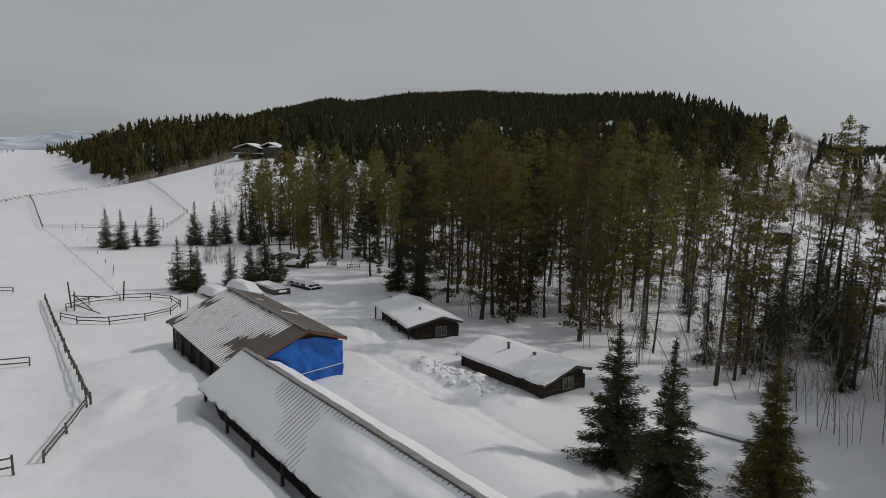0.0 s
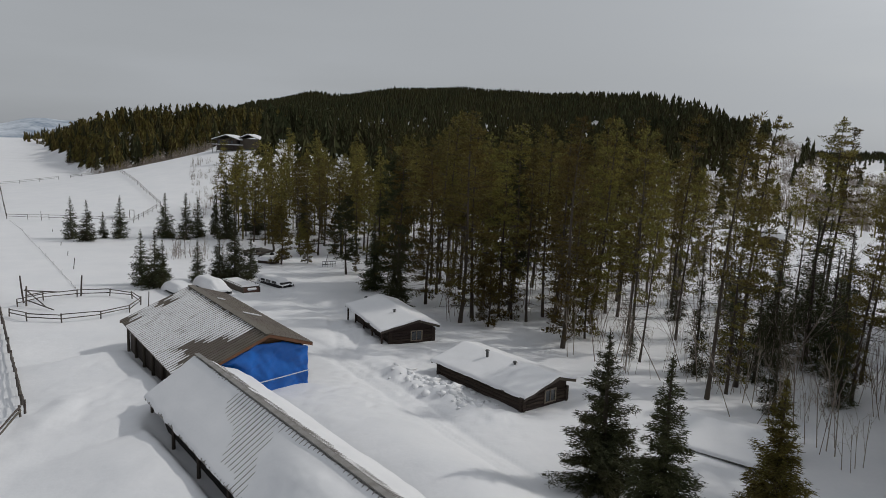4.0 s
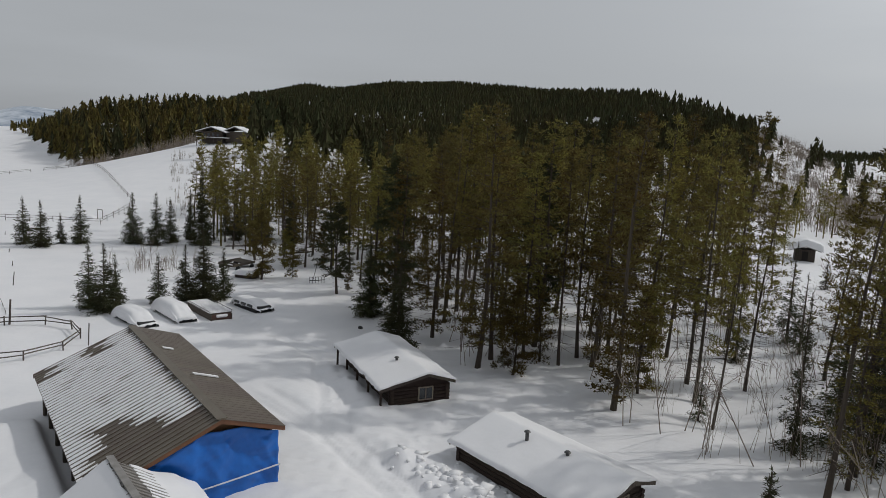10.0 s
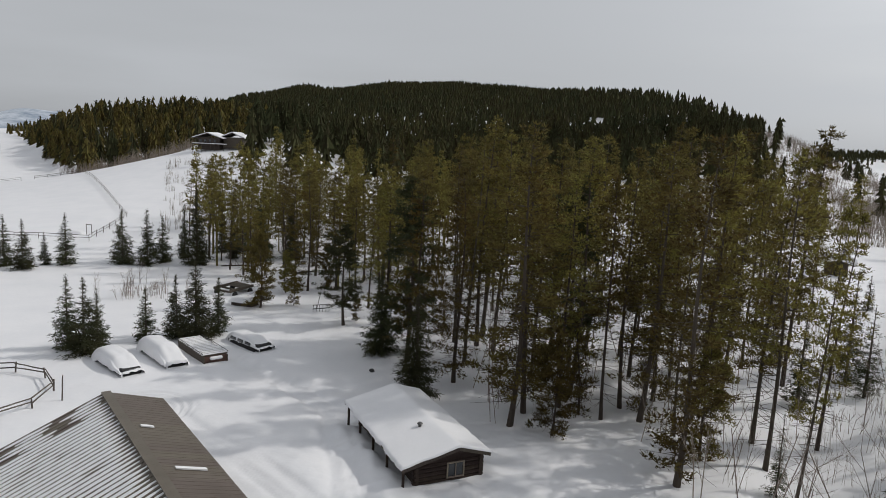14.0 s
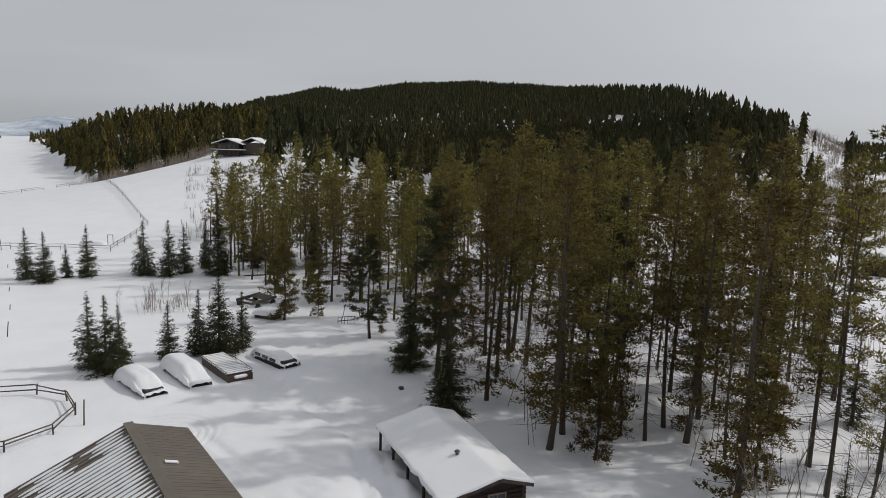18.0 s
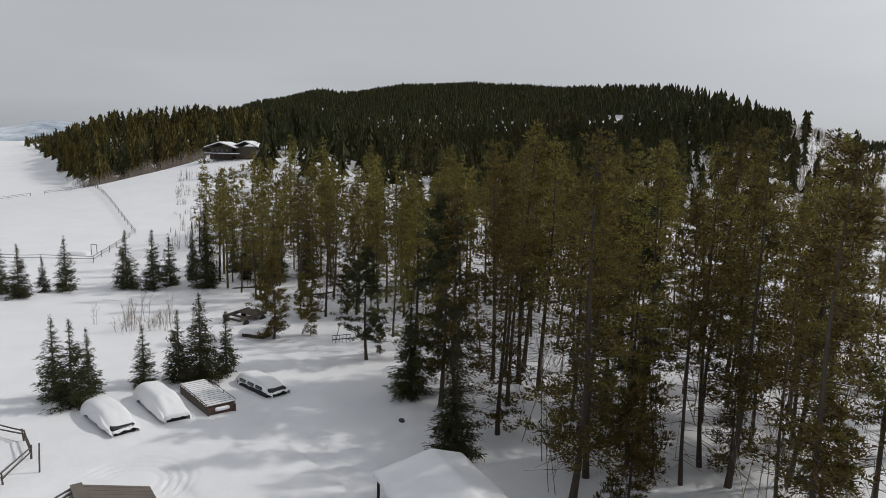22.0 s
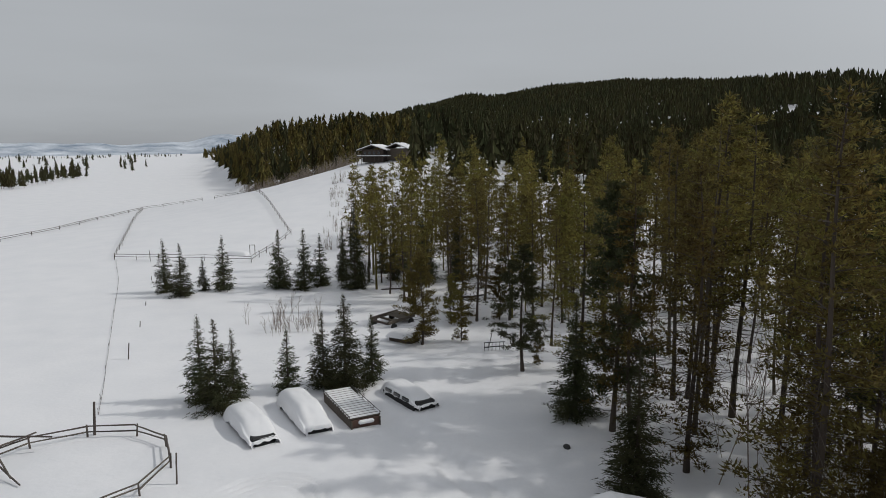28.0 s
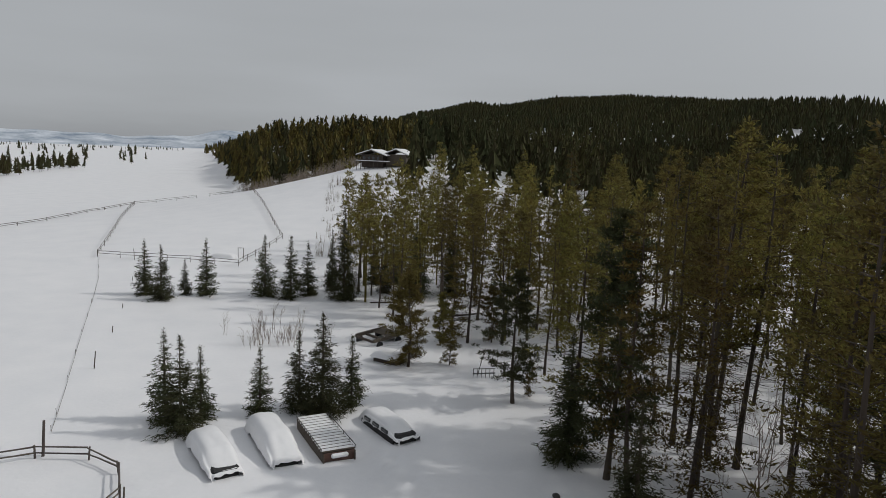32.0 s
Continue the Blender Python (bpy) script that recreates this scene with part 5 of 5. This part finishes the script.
def car_snow(l, w, h, hood, seed, n=40):
    """A boxy cap of snow over a car: roof, lower hood, steep sides with an undercut lip along the west side and the nose."""
    vs, fs = [], []
    for j in range(n + 1):
        for i in range(n + 1):
            u, v = i / n * 2 - 1, j / n * 2 - 1
            u, v = math.copysign(1 - (1 - abs(u)) ** 1.6, u), math.copysign(1 - (1 - abs(v)) ** 1.6, v)
            x, y = u * w / 2, v * l / 2
            cap = (1 - abs(u) ** 4.5) ** 0.5 * (1 - abs(v) ** 6) ** 0.5
            nose = float(smooth01((-v - 0.3) / 0.45))
            west = float(smooth01((-u - 0.75) / 0.2)) * float(smooth01((0.75 - v) / 0.3))
            lip = max(west * 0.26, float(smooth01((-v - 0.9) / 0.08)) * 0.3 * float(smooth01((0.86 - abs(u)) / 0.15)))
            lip = lip * (1 + 0.5 * noise.noise(Vector((x * 3, y * 2.2, seed + 4)))) - 0.25 * (1 - min(1, lip * 6))
            z = lip + (h * (1 - hood * nose) - lip) * cap * (1 + 0.08 * noise.noise(Vector((x * 0.7, y * 0.5, seed))) + 0.015 * noise.noise(Vector((x * 3, y * 3, seed))))
            vs.append((x * (1 + 0.07 * noise.noise(Vector((y, seed, 0)))) + 0.03 * noise.noise(Vector((y * 2, 0.0, seed))), y + 0.08 * noise.noise(Vector((x * 2, seed, 0.0))), z))
    for j in range(n):
        for i in range(n):
            a = j * (n + 1) + i
            fs.append((a, a + 1, a + n + 2, a + n + 1))
    return vs, [], fs


def buried_car(ax, ay, bx, by, w, h, hood, seed, label):
    """A car under a deep cap of snow; its dark nose looks out towards b."""
    l = math.hypot(bx - ax, by - ay)
    cx, cy = (ax + bx) / 2, (ay + by) / 2
    m = pose(cx, cy, gz(cx, cy), 0, 0, math.degrees(math.atan2(-(ax - bx), ay - by)))
    car = thing("buried_car", m, label, "car", "snowed-in vehicles")
    part("body", boxed(-w / 2 + 0.1, w / 2 - 0.15, -l / 2 + 0.28, l / 2 - 0.3, -0.2, 0.5, 0.12), BLACK, car, "dark car body")
    part("bumper", boxed(-w / 2 + 0.25, w / 2 - 0.27, -l / 2 + 0.14, -l / 2 + 0.3, -0.05, 0.2, 0.05), BLACK, car)
    part("grille", boxed(-w / 2 + 0.35, w / 2 - 0.35, -l / 2 + 0.24, -l / 2 + 0.28, 0.22, 0.4, 0.01), GLASS, car)
    for x in (-w / 2 + 0.34, w / 2 - 0.38):
        lamp = bmesh.new()
        rod(lamp, (x, -l / 2 + 0.2, 0.32), (x, -l / 2 + 0.3, 0.32), 0.08, 0.09, 12)
        part("headlight", lamp, GLASS, car)
    part("snow_cover", car_snow(l + 0.1, w + 0.25, h, hood, seed), ROOF_SNOW, car, "thick rounded cap of snow", True)
    return car


buried_car(-26.3, 76.9, -22.2, 72.6, 1.75, 1.15, 0.45, 3.0, "car buried under a heap of snow, dark front showing")
buried_car(-23.9, 79.8, -19.8, 74.8, 1.8, 1.3, 0.3, 8.0, "car under a long smooth cap of snow with a dark nose")
low_car = buried_car(-17.9, 83.6, -14.2, 80.0, 1.7, 0.9, 0.35, 14.0, "low dark vehicle half covered by snow")
part("flank", boxed(-0.98, -0.86, -2.2, 1.9, -0.1, 0.34, 0.05), BLACK, low_car)
for k in range(3):
    part("side_window", boxed(-1.03, -0.9, -1.5 + k * 1.1, -0.75 + k * 1.1, 0.36, 0.6, 0.03), GLASS, low_car)

wagon = thing("flat_wagon", pose(-19.1, 78.5, gz(-19.1, 78.5) - 0.42, 0, 0, 38.0), "slatted wooden farm wagon with snow between its roof slats", "wagon")
part("bed", boxed(-0.9, 0.9, -2.7, 2.7, 0.35, 0.5), BOARD, wagon)
part("side_board", boxed(-0.95, -0.88, -2.7, 2.7, -0.1, 1.0), BOARD, wagon)
part("side_board", boxed(0.88, 0.95, -2.7, 2.7, -0.1, 1.0), RUST, wagon, "rust-red side board")
for k in range(14):
    yy = -2.65 + k * 0.4
    part("roof_slat", boxed(-1.0, 1.0, yy, yy + 0.1, 1.02, 1.1), BOARD, wagon)
    part("snow_strip", boxed(-0.95, 0.95, yy + 0.1, yy + 0.38, 1.0, 1.13, 0.03), ROOF_SNOW, wagon)
for x in (-0.92, 0.92):
    for yy in (-2.8, 2.7):
        part("corner_post", rodded((x, yy, -0.3), (x, yy, 1.0), 0.05, 0.05, 6), BOARD, wagon)
part("end_board", boxed(-0.88, 0.88, -2.72, -2.66, -0.1, 1.0), RUST, wagon)
for x in (-1.0, 1.0):
    part("top_rail", rodded((x, -2.7, 1.25), (x, 2.7, 1.25), 0.025, 0.025, 5, 0.01), STEEL, wagon)
    for k in range(6):
        part("rail_stud", rodded((x, -2.6 + k * 1.04, 1.0), (x, -2.6 + k * 1.04, 1.25), 0.02, 0.02, 5), STEEL, wagon)
part("end_snow", boxed(-0.5, 0.5, -3.0, -2.75, 0.75, 1.0, 0.08), ROOF_SNOW, wagon)

stone = thing("stone", pose(-5.2, 75.4, gz(-5.2, 75.4)), "small dark stone lying on the snow", "stone")
bm = bmesh.new()
bmesh.ops.create_icosphere(bm, subdivisions=2, radius=0.22)
for v in bm.verts:
    v.co *= 1 + 0.3 * noise.noise(v.co * 5)
    v.co.z = v.co.z * 0.7 + 0.08
part("rock", bm, ROCK, stone)

implement = thing("hay_rake", pose(-11.6, 93.6, gz(-11.6, 93.6), 0, 0, 20), "rusty farm implement with an upright lever standing in snow", "farm implement")
part("beam", rodded((-0.9, 0, 0.35), (0.9, 0, 0.4), 0.05, 0.05, 6), STEEL, implement)
part("lever", rodded((-0.5, 0, 0.3), (-0.1, 0, 2.0), 0.035, 0.03, 6), STEEL, implement)
for k in range(6):
    part("tine", rodded((-0.85 + k * 0.33, 0, 0.75), (-0.85 + k * 0.33, 0.1, -0.1), 0.025, 0.02, 5), STEEL, implement)
part("top_bar", rodded((-0.9, 0, 0.75), (0.9, 0, 0.75), 0.035, 0.035, 6), STEEL, implement)

# lodge on the knoll
lz = gz(-60, 224) + 1.5
lodge = thing("hill_lodge", pose(-60.5, 224, lz, 0, 0, -14) @ Matrix.Scale(0.58, 4), "dark lodge with broad snowy roofs and a deck on the knoll", "house")
part("wall", boxed(-5.5, 6, -4, 4, -3, 2.9), BOARD, lodge)
part("wing", boxed(7, 17, -2, 5, -2, 3.4), BOARD, lodge)
part("deck", boxed(-7, 10, -6.5, -4, -0.4, -0.1), BOARD, lodge)
part("deck_snow", boxed(-7, 10, -6.5, -4.1, -0.1, 0.25, 0.08), ROOF_SNOW, lodge)
for k in range(8):
    part("deck_post", rodded((-6.8 + k * 2.3, -6.3, -6), (-6.8 + k * 2.3, -6.3, -0.3), 0.14, 0.14, 6), BOARD, lodge)
for s in (-1, 1):
    part("roof", roof_sheet(0.5, 5.0, 0.5 + s * 8, 2.6, -5.5, 5, 0.2), BOARD, lodge)
    part("roof", roof_sheet(12, 5.6, 12 + s * 6.5, 3.2, -3, 6, 0.2), BOARD, lodge)
part("roof_snow", snow_blanket(-7.5, 2.6, 0.5, 5.0, 8.5, 2.6, -5.5, 5, 0.45, 31.0, across=14, step=0.8), ROOF_SNOW, lodge, "", True)
part("roof_snow", snow_blanket(5.5, 3.2, 12, 5.6, 18.5, 3.2, -3, 6, 0.45, 37.0, across=14, step=0.8), ROOF_SNOW, lodge, "", True)
for x in (-4, -1.5, 1, 3.5):
    part("window", boxed(x - 0.6, x + 0.6, -4.06, -3.98, 0.6, 2.0), GLASS, lodge)

# small hut by the clearing
hut = thing("small_hut", pose(64.5, 130, gz(64.5, 130), 0, 0, -25), "small dark hut with snowy roof among the pines", "hut")
part("wall", boxed(-1.5, 1.5, -1.6, 1.6, -0.5, 1.9), BOARD, hut)
part("door", boxed(-0.45, 0.45, -1.66, -1.6, -0.4, 1.6), DARK, hut)
for s in (-1, 1):
    part("roof", roof_sheet(0, 2.5, s * 2.3, 1.8, -2.2, 2.2, 0.1), BOARD, hut)
part("roof_snow", snow_blanket(-2.4, 1.8, 0, 2.5, 2.4, 1.8, -2.3, 2.3, 1.15, 41.0, across=18), ROOF_SNOW, hut, "heaped snow", True)



# broken flat cart and a snow-topped box under the first pines
cart = thing("old_cart", pose(-22.6, 101.5, gz(-22.6, 101.5), 0, 4, -25), "old brown cart frame tilted in the snow", "cart")
for x in (-1.1, 1.1):
    part("side_rail", boxed(x - 0.09, x + 0.09, -2.0, 2.0, 0.45, 0.75), BOARD, cart)
for y in (-1.95, -0.7, 0.7, 1.95):
    part("cross_bar", boxed(-1.0, 1.0, y - 0.1, y + 0.1, 0.42, 0.6), BOARD, cart)
part("bed", boxed(-1.0, 1.0, 0.0, 1.9, 0.62, 0.68), BOARD, cart)
for x in (-1.25, 1.25):
    for y in (-1.3, 1.3):
        part("wheel", rodded((x - 0.08, y, 0.1), (x + 0.08, y, 0.1), 0.38, 0.38, 14), BLACK, cart)
crate = thing("stock_box", pose(-19.9, 95.6, gz(-19.9, 95.6), 0, 0, -20), "low dark box with a thick cap of snow", "box")
part("box_body", boxed(-1.2, 1.2, -0.7, 0.7, -0.2, 0.55, 0.05), BOARD, crate)
part("snow_cap", snow_mound(1.9, 2.9, 0.45, 51.0, 12), ROOF_SNOW, crate, "", True)
crate.children[-1].location.z = 0.52
trough = thing("water_trough", pose(-57.6, 136.4, gz(-57.6, 136.4), 0, 0, 8), "snow-filled water trough beside the paddock fence", "trough")
part("tank", boxed(-1.7, 1.7, -0.7, 0.7, -0.2, 0.14, 0.06), BOARD, trough)
part("snow_cap", snow_mound(1.9, 4.2, 0.75, 57.0, 16), ROOF_SNOW, trough, "", True)
trough.children[-1].location.z = 0.08
for x in (2.3, 3.1):
    part("hoop_post", rodded((x, 0, -0.3), (x, 0, 1.6), 0.05, 0.05, 6), RAIL, trough)
part("hoop_bar", rodded((2.3, 0, 1.6), (3.1, 0, 1.6), 0.05, 0.05, 6), RAIL, trough)
# fallen trunks along the wood's edge
for x0, y0, x1, y1 in ((-28.0, 116.0, -24.5, 117.5), (-19.0, 112.5, -15.5, 115.5)):
    fallen = thing("fallen_trunk", pose(x0, y0, gz(x0, y0)), "fallen dark tree trunk lying on the snow", "log", "fallen trunks")
    z1 = gz(x1, y1) - gz(x0, y0)
    part("trunk", rodded((0, 0, 0.0), (x1 - x0, y1 - y0, z1 + 0.1), 0.13, 0.08, 8, 0.05), BARK, fallen)
    for k in range(5):
        f = 0.35 + 0.12 * k
        part("branch", rodded(((x1 - x0) * f, (y1 - y0) * f, z1 * f + 0.2), ((x1 - x0) * f + random.uniform(-0.5, 0.5), (y1 - y0) * f + random.uniform(-0.5, 0.5), z1 * f + random.uniform(0.5, 1.1)), 0.035, 0.012, 5, 0.02), BARK, fallen)


# ploughed clods of snow along the lane and beside the cabin
def clod_field(n, seed):
    rng = np.random.RandomState(seed)
    bm = bmesh.new()
    bmesh.ops.create_icosphere(bm, subdivisions=1, radius=1.0)
    base = np.array([v.co[:] for v in bm.verts])
    tris = np.array([[v.index for v in f.verts] for f in bm.faces])
    bm.free()
    vs, fs = [], []
    for i in range(n):
        f = rng.uniform()
        x, y = 0.2 + 3.8 * f + rng.normal() * 0.7, 48.6 - 5.4 * f + rng.normal() * 0.6
        s = rng.uniform(0.1, 0.4) * (0.6 + 0.4 * rng.uniform())
        p = base * (1 + 0.28 * rng.normal(size=(len(base), 1))) * (s, s, s * 0.7)
        vs += (p + (x, y, gz(x, y) - s * 0.12)).tolist()
        fs += (tris + i * len(base)).tolist()
    return vs, [], fs


tagged(part("snow_clods", clod_field(110, 91), ROOF_SNOW, smooth=True), "ploughed lumps of snow beside the lane", "snow", kind="stuff")
